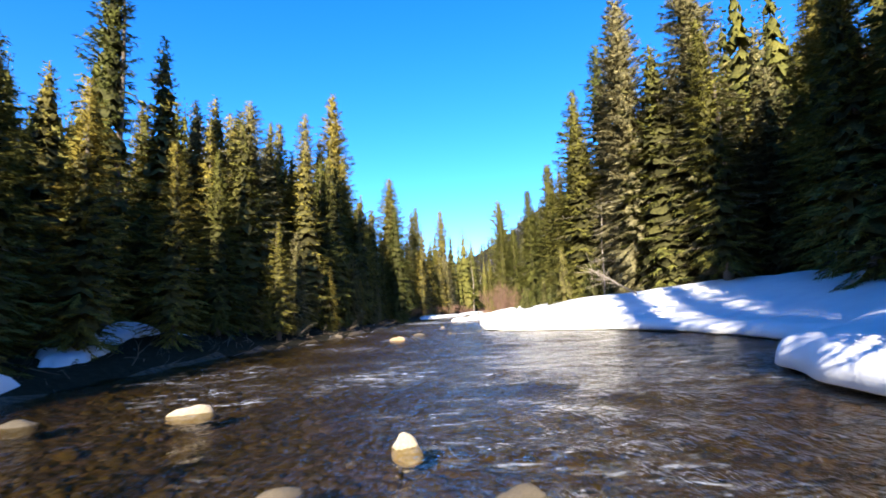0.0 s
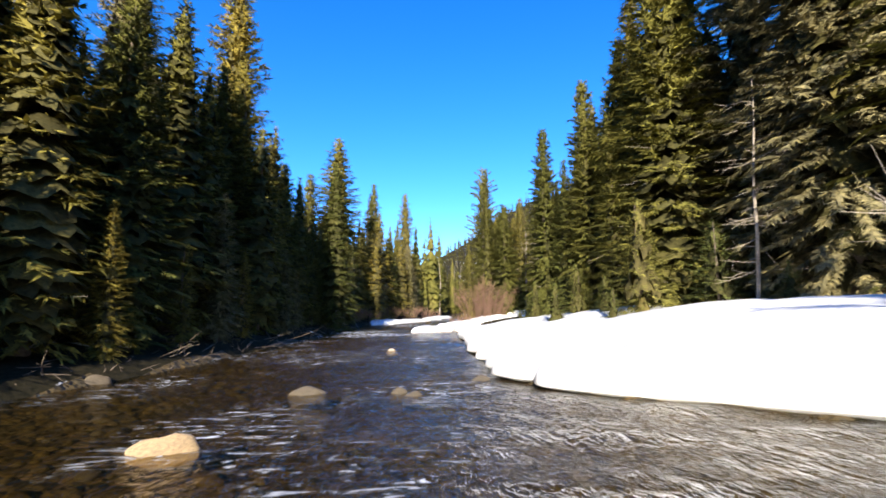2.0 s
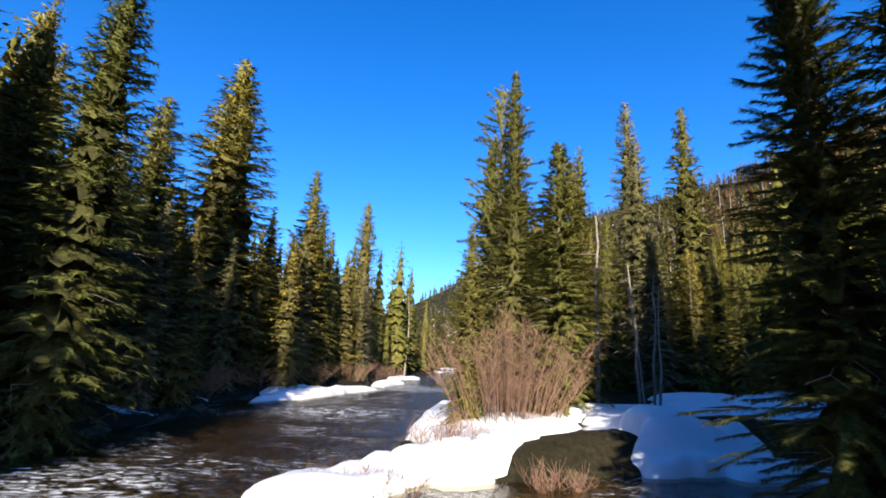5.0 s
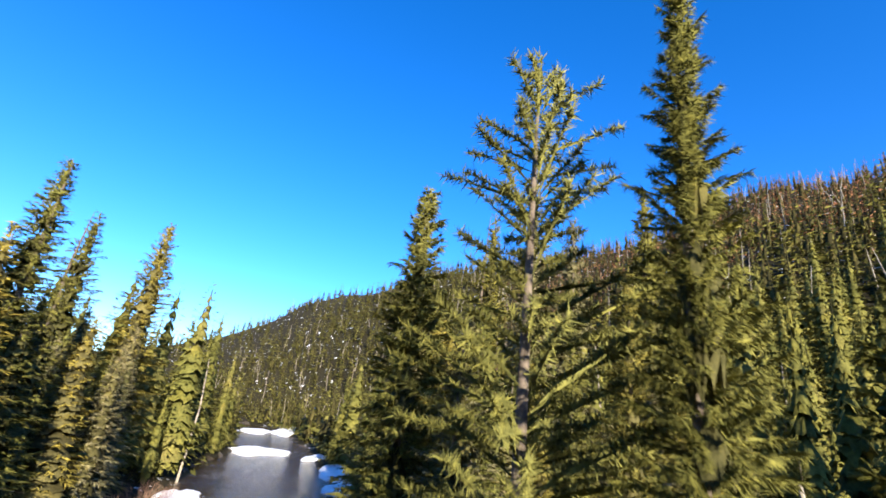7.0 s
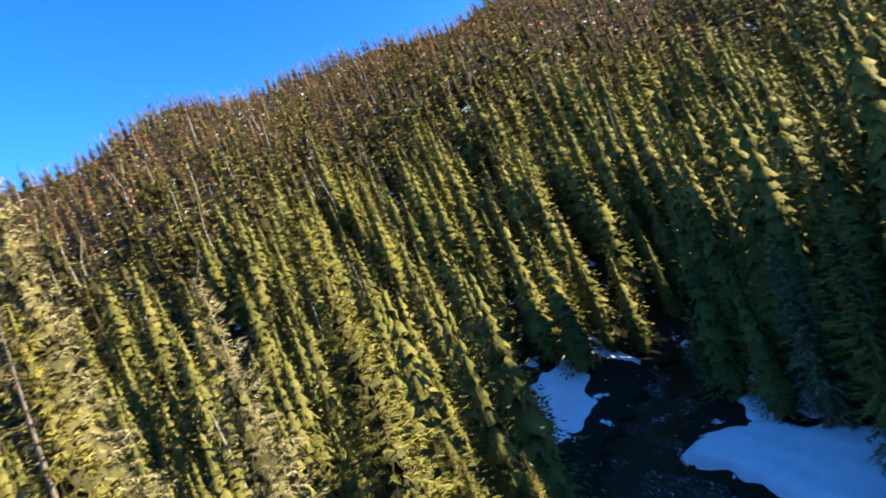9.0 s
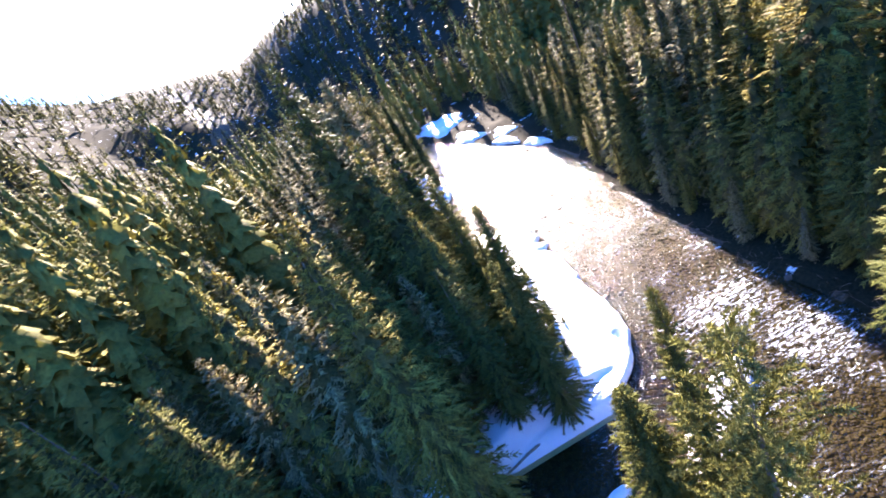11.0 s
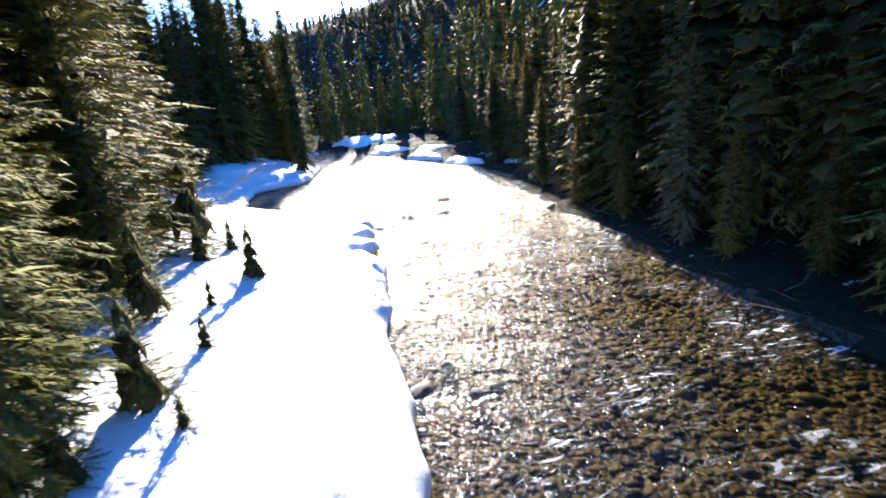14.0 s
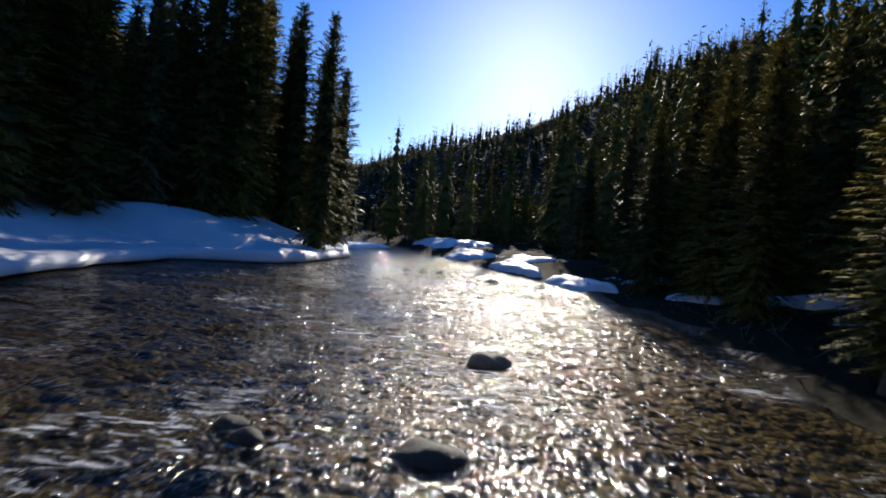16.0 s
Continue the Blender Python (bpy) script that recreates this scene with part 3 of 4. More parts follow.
def shell_arrays(rng, h, r, base, n, power, size, droop=0.5):
    """The outside of a far crown: short boughs strewn over a ragged cone, hanging lower down and rising at the tip."""
    f = 1 - rng.uniform(0.002, 1, n) ** 0.62
    f = np.round(f * 26 + rng.normal(0, 0.28, n)) / 26 * 0.6 + f * 0.4
    f = np.clip(f, 0, 0.985)
    a = rng.uniform(0, 6.283, n)
    rad = (r * (1 - f) ** power + 0.06) * (rng.uniform(0.55, 1.0, n) + 0.14 * np.sin(3 * a + 17 * f) + 0.1 * np.sin(41 * f))
    out = np.stack([np.cos(a), np.sin(a), 0 * a], 1)
    ln = size * rng.uniform(0.6, 1.5, n) * (0.45 + 0.55 * (1 - f))
    d = out * rng.uniform(0.6, 1.0, (n, 1)) + rng.normal(0, 0.3, (n, 3)) + np.outer(-droop + 1.3 * f, (0, 0, 1))
    d /= np.linalg.norm(d, axis=1, keepdims=True)
    start = out * np.maximum(rad - 0.4 * ln, 0.02)[:, None] + np.outer(base + (h - base) * f, (0, 0, 1))
    return sprays(start, d, ln, ln * rng.uniform(0.16, 0.3, n), np.array([0, 0, 1.0]) + rng.normal(0, 0.5, (n, 3)), rng.random(n) < 0.55)


def tier_arrays(rng, h, r, base, n, points, power, droop, inner=0.48):
    """Dense inner boughs: ragged star-shaped skirts, one over the other, shrinking to the tip."""
    V, Fc = [], []
    for i in range(n):
        f = i / n
        step = (h - base) / n
        z = base + (h - base) * f + rng.normal(0, 0.25) * step
        rad = (r * (1 - f) ** power + 0.05) * rng.uniform(0.82, 1.12) * min(1, 0.45 + 4 * f)
        a = 6.283 * (np.arange(2 * points) + rng.normal(0, 0.22, 2 * points)) / (2 * points) + rng.uniform(0, 6.28)
        q = np.where(np.arange(2 * points) % 2 == 0, rng.uniform(0.88, 1.1, 2 * points), rng.uniform(inner, inner + 0.2, 2 * points)) * rad
        slope = math.tan(radians(droop + 8))
        ring = np.stack([q * np.cos(a), q * np.sin(a), z - q * slope + rng.normal(0, 0.3 * step, 2 * points)], 1)
        top = np.array([[0, 0, z + 0.22 * rad + 1.2 * (h - base) / n * (1 - 0.5 * f)]])
        k = sum(len(v) for v in V)
        V += [top, ring]
        j = np.arange(2 * points)
        Fc.append(np.stack([np.full(2 * points, k), k + 1 + j, k + 1 + (j + 1) % (2 * points)], 1))
    return np.concatenate(V), np.concatenate(Fc)


def trunk_mesh(name, rng, h, r, mat, sides=7, rings=9, lean=0.15):
    t = np.linspace(0, 1, rings)
    a = np.linspace(0, 2 * np.pi, sides + 1)
    A, T = np.meshgrid(a, t)
    bx, by = rng.normal(0, lean), rng.normal(0, lean)
    R = r * (1 - T) ** 0.85 * (1 + 0.5 * np.exp(-T * 25)) + 0.012
    X = R * np.cos(A) + bx * np.sin(T * 2.5)
    Y = R * np.sin(A) + by * np.sin(T * 2.5)
    return grid_mesh(name, X, Y, T * h * 0.985 - 0.3 * (T == 0), mat)


def bare_branches(rng, h, lo, hi, n, reach, thick, mat, name="brushwood"):
    V, Fc = [], []
    for _ in range(n):
        z, a = rng.uniform(lo, hi), rng.uniform(0, 6.28)
        d = np.array([math.cos(a), math.sin(a), rng.uniform(-0.35, 0.15)])
        ln = reach * rng.uniform(0.4, 1.1)
        pts = [np.array([0, 0, z])]
        for k in range(3):
            pts.append(pts[-1] + (d + np.array([*rng.normal(0, 0.18, 2), rng.normal(-0.04, 0.12)])) * ln / 3)
        add_tube(V, Fc, pts, thick, thick * 0.25)
        for _k in range(2):
            b0 = pts[rng.integers(1, 3)]
            add_tube(V, Fc, [b0, b0 + (d * 0.5 + rng.normal(0, 0.5, 3)) * ln * 0.35], thick * 0.5, thick * 0.15)
    return raw_mesh(name, np.array(V), np.array(Fc), mat)


def add_tube(V, Fc, pts, r0, r1, sides=3):
    n = len(pts)
    base = len(V)
    for i, p in enumerate(pts):
        d = pts[min(i + 1, n - 1)] - pts[max(i - 1, 0)]
        d = d / max(np.linalg.norm(d), 1e-6)
        u = np.cross(d, (0.31, 0.2, 0.93))
        u /= max(np.linalg.norm(u), 1e-6)
        w = np.cross(d, u)
        r = r0 + (r1 - r0) * i / (n - 1)
        for k in range(sides):
            a = 6.283 * k / sides
            V.append(p + (u * math.cos(a) + w * math.sin(a)) * r)
    for i in range(n - 1):
        for k in range(sides):
            Fc.append((base + i * sides + k, base + i * sides + (k + 1) % sides, base + (i + 1) * sides + (k + 1) % sides, base + (i + 1) * sides + k))


def child(name, me, parent, label=""):
    ob = new(name, me)
    ob.parent = parent
    return tagged(ob, label)


def make_tree(seed, h, r, label, category="tree", gap=0.31, per=11, twigs=9, base=0.03, power=0.85, droop=22, dead=0, mat=None, bark=None, wide=0.2, longest=0.42, name="conifer_tree", group="conifers", ragged=0.25, tuft=False, core=0.5, inside=None, soft=0.72):
    rng = np.random.default_rng(seed)
    tree = tagged(new(name), label, category, group=group)
    child("trunk", trunk_mesh("trunk", rng, h, 0.009 * h + 0.04, bark or BARK), tree)
    v, f = crown_arrays(rng, h, r, h * base, gap, per, twigs, power, droop, ragged, tuft, longest, wide)
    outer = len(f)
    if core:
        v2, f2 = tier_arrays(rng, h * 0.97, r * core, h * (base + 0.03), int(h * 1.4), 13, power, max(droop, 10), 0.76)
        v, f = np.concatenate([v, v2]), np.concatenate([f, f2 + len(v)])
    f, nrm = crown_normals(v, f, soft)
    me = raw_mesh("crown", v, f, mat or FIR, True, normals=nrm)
    # the inner skirts take the tone with the crown's shade in it
    me.materials.append(inside or CROWN_SHADE)
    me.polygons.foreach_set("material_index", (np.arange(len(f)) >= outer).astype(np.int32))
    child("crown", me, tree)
    if dead:
        tagged(child("brushwood", bare_branches(rng, h, h * 0.04, h * 0.4, dead, r * 0.85, 0.016, GREY), tree, "bare grey lower branches"), kind="stuff")
    return tree


waiting = {}


def place(tree, x, y, s, turn, squash=1.0):
    """Sets a copy of the tree on the ground; its first place is kept for the tree itself."""
    z = float(floor_height(x, y))
    m = Matrix.Translation((x, y, z)) @ Matrix.Rotation(turn, 4, 'Z') @ Matrix.Diagonal((s * squash, s * squash, s, 1))
    if tree not in waiting:
        waiting[tree] = m
        return tree
    return copy_thing(tree, m)


NEAR = [(make_tree(11, 20, 2.4, "tall narrow dark green fir with drooping boughs", power=0.8, gap=0.27, per=12, twigs=64, longest=0.3, wide=0.15, dead=18), 20),
        (make_tree(12, 20, 2.7, "tall full green spruce with dense drooping boughs", power=0.72, gap=0.27, per=12, twigs=64, longest=0.3, wide=0.15, droop=26, dead=12), 20),
        (make_tree(13, 20, 2.1, "slender spire-topped fir with ragged crown", power=0.75, gap=0.27, per=11, twigs=58, longest=0.3, wide=0.15, base=0.08, dead=36, ragged=0.4), 20),
        (make_tree(14, 20, 2.9, "broad olive green spruce with hanging branches", power=0.82, gap=0.27, per=12, twigs=68, longest=0.3, wide=0.15, droop=20, dead=14), 20),
        (make_tree(15, 20, 2.5, "tall grey-green fir with a lichen-hung crown", power=0.65, gap=0.27, per=12, twigs=64, longest=0.3, wide=0.14, droop=32, dead=50, ragged=0.35, mat=LICHEN), 20),
        (make_tree(19, 20, 2.1, "tall blunt-topped dark spruce with a dense columnar crown", power=0.42, gap=0.27, per=12, twigs=60, longest=0.3, wide=0.15, droop=30, dead=20, ragged=0.3), 20)]
MID = [(make_tree(51, 20, 2.5, "tall dark green fir with drooping boughs", power=0.78, gap=0.42, per=10, twigs=32, longest=0.46, wide=0.23, core=0.68, dead=10), 20),
       (make_tree(52, 20, 2.7, "tall full green spruce with drooping boughs", power=0.72, gap=0.42, per=10, twigs=32, longest=0.46, wide=0.23, core=0.68, droop=26, dead=10), 20),
       (make_tree(53, 20, 2.5, "tall grey-green fir with a lichen-hung crown", power=0.66, gap=0.42, per=10, twigs=32, longest=0.46, wide=0.22, core=0.55, droop=32, dead=24, mat=LICHEN), 20)]
FINE = [(make_tree(16, 16, 2.2, "pointed sunlit fir with layered yellow-green boughs", power=0.8, gap=0.22, per=15, twigs=400, wide=0.075, longest=0.15, dead=30, ragged=0.3, mat=SUNFIR, core=0.32), 16),
        (make_tree(17, 16, 2.4, "dense sunlit spruce with drooping olive boughs", power=0.72, gap=0.24, per=14, twigs=190, wide=0.13, longest=0.25, droop=26, dead=20, ragged=0.3, mat=SUNFIR, core=0.32), 16),
        (make_tree(18, 20, 2.7, "tall pale fir hung with grey-green lichen", power=0.62, gap=0.25, per=15, twigs=170, wide=0.13, longest=0.25, droop=30, dead=24, ragged=0.3, mat=LICHEN, core=0.42), 20)]
PINES = [(make_tree(31, 17, 3.2, "open-crowned pine with upturned yellow-green tufts", power=0.55, base=0.1, droop=-14, mat=PINE, gap=0.36, per=10, twigs=380, wide=0.1, dead=30, group="pines", name="pine_tree", ragged=0.5, tuft=True, core=0), 17)]
SMALL = [(make_tree(41, 4, 1.5, "young bright green fir growing out of the snow", power=0.85, wide=0.055, longest=0.14, gap=0.14, twigs=50, base=0.04, droop=8, mat=PINE, name="young_fir", group="young firs", core=0.5), 4)]

HERO = [  # x, y, height, kind, width
    (-5.9, 64.2, 15.6, 1, 1.25), (-9.8, 66.5, 13, 3, 1.3), (-9.2, 58.5, 13, 1, 1.3),
    (-12.1, 54.8, 27, 1, 1.2), (-11.8, 41.6, 18.5, 4, 1.1), (-18.8, 52.5, 22.5, 3, 1.0), (-19.6, 45.6, 20.5, 1, 1.2), (-25.4, 47.4, 19, 3, 1.0), (-18.1, 28.3, 14, 0, 1.1), (-18, 24.5, 14.5, 2, 0.9),
    (-8.7, 84.8, 24.5, 1, 1.75), (-11.4, 79.5, 18, 0, 1.8), (0.5, 123.5, 26.5, 1, 1.2), (-7.6, 132.4, 28, 2, 1.4), (-5, 103, 23, 0, 1.35), (-15, 21, 20, 2, 0.9), (-11.8, 12, 9, 1, 1.4), (-12.5, 16.5, 10, 3, 1.3), (-11.6, 20.5, 9, 1, 1.3), (-13.5, 8, 10, 0, 1.4), (-11.8, 25, 10, 3, 1.2), (-14.5, 12.8, 12, 1, 1.2), (-16, 31, 14, 4, 1), (-13.5, 36, 13.5, 4, 1),
    (33.5, 101.7, 36, 4, 0.85), (27.2, 89.3, 24, 4, 0.95), (29, 84.5, 25, 3, 1.05), (23.5, 94, 25, 2, 0.95), (18.5, 59.1, 21.5, 1, 1.1), (16.5, 44.6, 26, 1, 1.1), (17.8, 54.3, 17.5, 0, 1.2),
    (10.4, 48.2, 10, 0, 1.2), (11.4, 52.8, 10, 3, 1.0), (13.6, 51, 15, 1, 1.1), (13.2, 43.8, 16, 3, 1.0), (14.5, 46.5, 20, 1, 1.1), (7.0, 3.2, 16.2, 5, 0.95), (9.3, -9.0, 12.5, 1, 1.3), (10.2, -7.5, 17, 5, 1.3), (8.0, -6, 15.5, 5, 1.3), (13.5, 6, 18, 5, 1.2), (15, -6, 20, 5, 1.3), (12.3, 3.4, 18, 5, 1.1), (14.8, -0.6, 20.5, 3, 1.2), (11.2, -3.2, 18.5, 5, 1.1), (14.0, 0.8, 18.5, 1, 1.3), (12.2, -4.5, 18, 3, 1.2), (-27.4, -27.3, 25, 3, 1.2)]
HERO_FINE = [(14.2, 33.5, 23, 2, 1.1), (15.5, 38.5, 22, 2, 1.0), (17, 29, 23, 2, 1.1), (9.8, 50.4, 13, 1, 0.95), (11.3, 46.9, 14.5, 1, 1.0), (11.3, 56.2, 13, 0, 1.2), (10.8, 42.6, 10.5, 0, 1.0), (9.0, 68.45, 15.9, 0, 0.72), (10.4, 78.8, 17.4, 1, 0.9), (10.6, 67.1, 11.4, 1, 1.2), (13.8, 73.4, 13.5, 0, 0.9), (12.2, 77.5, 13, 1, 1.0)]
for kinds, heroes in ((NEAR, HERO), (FINE, HERO_FINE)):
    for x, y, h, k, w in heroes:
        t, th = kinds[k]
        place(t, x, y, h / th, random.uniform(0, 6.28), w)
place(PINES[0][0], 9.2, 71.6, 16.9 / 17, 0.6)
for x, y, h in [(9.8, 38.1, 4.8), (9.5, 44.5, 3.0), (9.2, 40.2, 2.0), (7.8, 46.6, 1.3), (8.4, 48.6, 2.6), (7.6, 49.4, 1.1), (8.9, 50.3, 1.8), (8.6, 38.2, 1.5), (9.0, 52.6, 2.0), (8.2, 44.0, 1.2), (11.5, 36, 3.4), (12, 50.5, 4.0), (7.4, 41.6, 2.2), (11.8, 33.2, 1.6)]:
    place(SMALL[0][0], x, y, h / 4, random.uniform(0, 6.28))

taken = [(x, y) for x, y, *_ in HERO + HERO_FINE] + [(9.2, 71.6)]
TREE_Y = [-40, 0, 10, 20, 28, 33, 38, 46, 50, 54, 58]
TREE_X = [19, 12.5, 14, 16.5, 15.5, 13.8, 12, 11, 10, 11, 16]


def closed(X, Y):
    """Where no tree may stand: water, the open snow, the way up over the bush."""
    xr = right_edge(Y)
    return ((side_distance(X, Y) < 4.8) | ((Y > -165) & (left_edge(Y) - 1.3 < X) & (X < xr + np.interp(Y, [70, 80, 125, 135], [2.2, 4.6, 5.5, 2.2]))) | ((Y > -40) & (Y < 58) & (xr < X) & (X < np.interp(Y, TREE_Y, TREE_X)))
            | ((Y > 57) & (Y < 67) & (X > 0) & (X < 15)))


def shades(X, Y, h):
    """Whether a tree of that height would put the open river or the open snow in the shade."""
    bad = np.zeros(np.shape(X), bool)
    for d in np.arange(2.0, (h - 0.5) / math.tan(radians(SUN_EL)), 2.5):
        px, py = X + 0.156 * d, Y + 0.988 * d
        rim = np.where(py < 26, right_edge(py) - 0.5, np.interp(py, TREE_Y, TREE_X) - 3.5)
        bad |= (py > 3) & (py < 58) & (px > left_edge(py) + np.where(py < 22, 1.2, 2.7)) & (px < rim)
    return bad


def scatter(rng, n, x0, x1, y0, y1, gap, ok):
    out = []
    cells = {}
    for a, b in taken:
        cells.setdefault((int(a // gap), int(b // gap)), []).append((a, b))
    X, Y = rng.uniform(x0, x1, n), rng.uniform(y0, y1, n)
    good = ok(X, Y) & ~closed(X, Y)
    for x, y in zip(X[good], Y[good]):
        i, j = int(x // gap), int(y // gap)
        if any((x - a) ** 2 + (y - b) ** 2 < gap * gap for p in (-1, 0, 1) for q in (-1, 0, 1) for a, b in cells.get((i + p, j + q), ())):
            continue
        cells.setdefault((i, j), []).append((x, y))
        out.append((x, y))
    return out


def flat(X, Y):
    """The open flat along the side channel."""
    return ((X > 16) & (X < 36) & (Y > 65) & (Y < 78)) | (((X - 41) / 21) ** 2 + ((Y - 68) / 9.5) ** 2 < 1) | ((X > 28) & (X < 66) & (Y > 60) & (Y < 74 + 0.1 * (X - 30)))


def front(X, Y):
    """The trees that the camera passes nearest."""
    l, r = left_edge(Y), np.maximum(right_edge(Y), np.interp(Y, TREE_Y, TREE_X) * (Y < 58))
    return (((X < l) & (X > l - 11)) | ((X > r) & (X < r + np.interp(Y, [44, 54, 92, 100], [13, 26, 26, 13])))) & ~shades(X, Y, 15) & ~((X < l) & (X > -13) & (Y < 20) & (Y > -16)) & ~flat(X, Y)


fr = np.random.default_rng(5)
spots = scatter(fr, 9000, -30, 45, -24, 118, 2.3, front)[:290]
for x, y in spots:
    gap = left_edge(y) - x
    t, th = NEAR[fr.integers(0, 5)] if (58 < y < 98 and x > 5) or y < 70 and (0 < gap < 5 or 0 < x - right_edge(y) < 10) else MID[fr.integers(0, 3)]
    h = (fr.uniform(7.5, 10.5) if y < 7 else fr.uniform(8.5, 11.5) + 0.3 * gap if y < 24 else fr.uniform(11, 14) + 0.4 * gap if y < 34 else fr.uniform(12, 19) if y < 76 else fr.uniform(10, 16)) if gap > 0 else fr.uniform(5, 9) if 58 < y < 74 and x < 26 else fr.uniform(8.5, 13.5) if 74 < y < 96 else fr.uniform(11, 19)
    h = fr.uniform(4, 8) if 0 < gap < 2.8 and y < 60 else fr.uniform(6, 10) if 0 < gap < 7 and 60 < y < 83 else h
    turn, girth = fr.uniform(0, 6.28), fr.uniform(1.1, 1.5)
    if not (11.5 < x < 17 and 66 < y < 72.5):  # the bare snags stand here
        place(t, x, y, h / th, turn, girth)
taken += spots
row = scatter(fr, 4000, -24, 0, 26, 62, 1.8, lambda X, Y: (X < left_edge(Y) - 2.4) & (X > left_edge(Y) - 9) & ~shades(X, Y, 14))
for x, y in row[:58]:
    t, th = MID[fr.integers(0, 2)]
    place(t, x, y, fr.uniform(11.5, 15) / th, fr.uniform(0, 6.28), fr.uniform(1.1, 1.4))
taken += row
for tree, m in waiting.items():
    tree.matrix_basis = m


def forest(name, seeds, spots, heights, width, mat, tiers, boughs, size, shrink=None):
    """Trees too many to count, joined: each spot takes one of a few crowns, turned and scaled, with its trunk."""
    r = np.random.default_rng(len(spots))
    kinds = []
    for sd in seeds:
        g = np.random.default_rng(sd)
        power = tiers[2] + g.uniform(-0.18, 0.08)
        v, f = shell_arrays(g, 20, 2.6 * g.uniform(0.85, 1.15), 0.8, boughs, power, size)
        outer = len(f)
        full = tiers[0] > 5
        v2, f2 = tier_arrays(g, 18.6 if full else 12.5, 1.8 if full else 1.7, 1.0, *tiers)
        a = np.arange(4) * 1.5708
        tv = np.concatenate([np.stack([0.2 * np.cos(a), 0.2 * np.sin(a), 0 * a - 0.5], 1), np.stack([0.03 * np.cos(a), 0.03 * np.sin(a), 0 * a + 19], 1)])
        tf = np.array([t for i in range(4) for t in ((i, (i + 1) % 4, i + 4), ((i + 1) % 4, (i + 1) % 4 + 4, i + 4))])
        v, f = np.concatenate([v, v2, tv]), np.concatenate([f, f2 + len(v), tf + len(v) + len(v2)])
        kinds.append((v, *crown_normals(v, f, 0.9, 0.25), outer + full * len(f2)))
    V, Fc, M, N, n = [], [], [], [], 0
    P = np.array(spots)
    Z = floor_height(P[:, 0], P[:, 1])
    for (x, y), z in zip(P, Z):
        v, f, nv, outer = kinds[r.integers(0, len(kinds))]
        a, s, w = r.uniform(0, 6.28), r.uniform(0.72 * heights[0], 1.12 * heights[1]) / 20, r.uniform(0.8, 1.3) * width
        if shrink:
            s *= float(np.interp(math.hypot(x - 5, y - 60), *shrink))
        c, sn = math.cos(a) * s * w, math.sin(a) * s * w
        V.append(np.stack([x + v[:, 0] * c - v[:, 1] * sn, y + v[:, 0] * sn + v[:, 1] * c, z + v[:, 2] * s], 1))
        N.append(np.stack([nv[:, 0] * math.cos(a) - nv[:, 1] * math.sin(a), nv[:, 0] * math.sin(a) + nv[:, 1] * math.cos(a), nv[:, 2]], 1))
        Fc.append(f + n)
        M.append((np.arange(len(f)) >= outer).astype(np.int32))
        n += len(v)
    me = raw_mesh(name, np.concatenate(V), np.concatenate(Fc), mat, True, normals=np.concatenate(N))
    # painted crown shade: on the trunks, and on coarse crowns' inner skirts
    me.materials.append(FAR_SHADE)
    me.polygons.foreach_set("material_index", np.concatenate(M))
    return me


def back(X, Y):
    return (X > left_edge(Y) - 36) & (X < right_edge(Y) + 60) & ~shades(X, Y, 18) & ~flat(X, Y) & ~((X > left_edge(Y) - 11) & (X < np.maximum(right_edge(Y), np.interp(Y, TREE_Y, TREE_X) * (Y < 58)) + np.interp(Y, [44, 54, 92, 100], [13, 26, 26, 13])) & (Y > -24) & (Y < 118)) & ~((X < left_edge(Y)) & (X > -16) & (Y < 20) & (Y > -16))


stand = scatter(fr, 3000, 26, 84, 16, 54, 2.5, lambda X, Y: (side_distance(X, Y) > 6) & (Y < 56 - 0.1 * (X - 30)))[:240]
taken += stand
mids = scatter(fr, 4200, -40, 85, -50, 150, 3.0, back)[:450]
taken += mids
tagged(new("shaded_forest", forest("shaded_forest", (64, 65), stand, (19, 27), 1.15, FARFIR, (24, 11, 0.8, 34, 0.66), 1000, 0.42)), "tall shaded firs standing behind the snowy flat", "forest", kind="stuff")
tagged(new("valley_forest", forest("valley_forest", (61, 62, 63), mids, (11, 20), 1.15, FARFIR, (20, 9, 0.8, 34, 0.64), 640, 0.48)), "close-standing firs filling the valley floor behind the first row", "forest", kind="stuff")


def hills(X, Y):
    d = np.hypot(X - 5, Y - 60)
    az = np.degrees(np.arctan2(X - 5, Y - 60))
    river = (Y > -70) & (Y < 130) & (X > left_edge(Y) - 6) & (X < np.maximum(right_edge(Y), np.interp(Y, TREE_Y, TREE_X) * (Y < 58)) + 6)
    return (d < np.interp(az, RIDGE_AZ, RIDGE_R) * 1.08) & (d > 30) & ~river & ~flat(X, Y) & ~((d < 150) & shades(X, Y, 20))


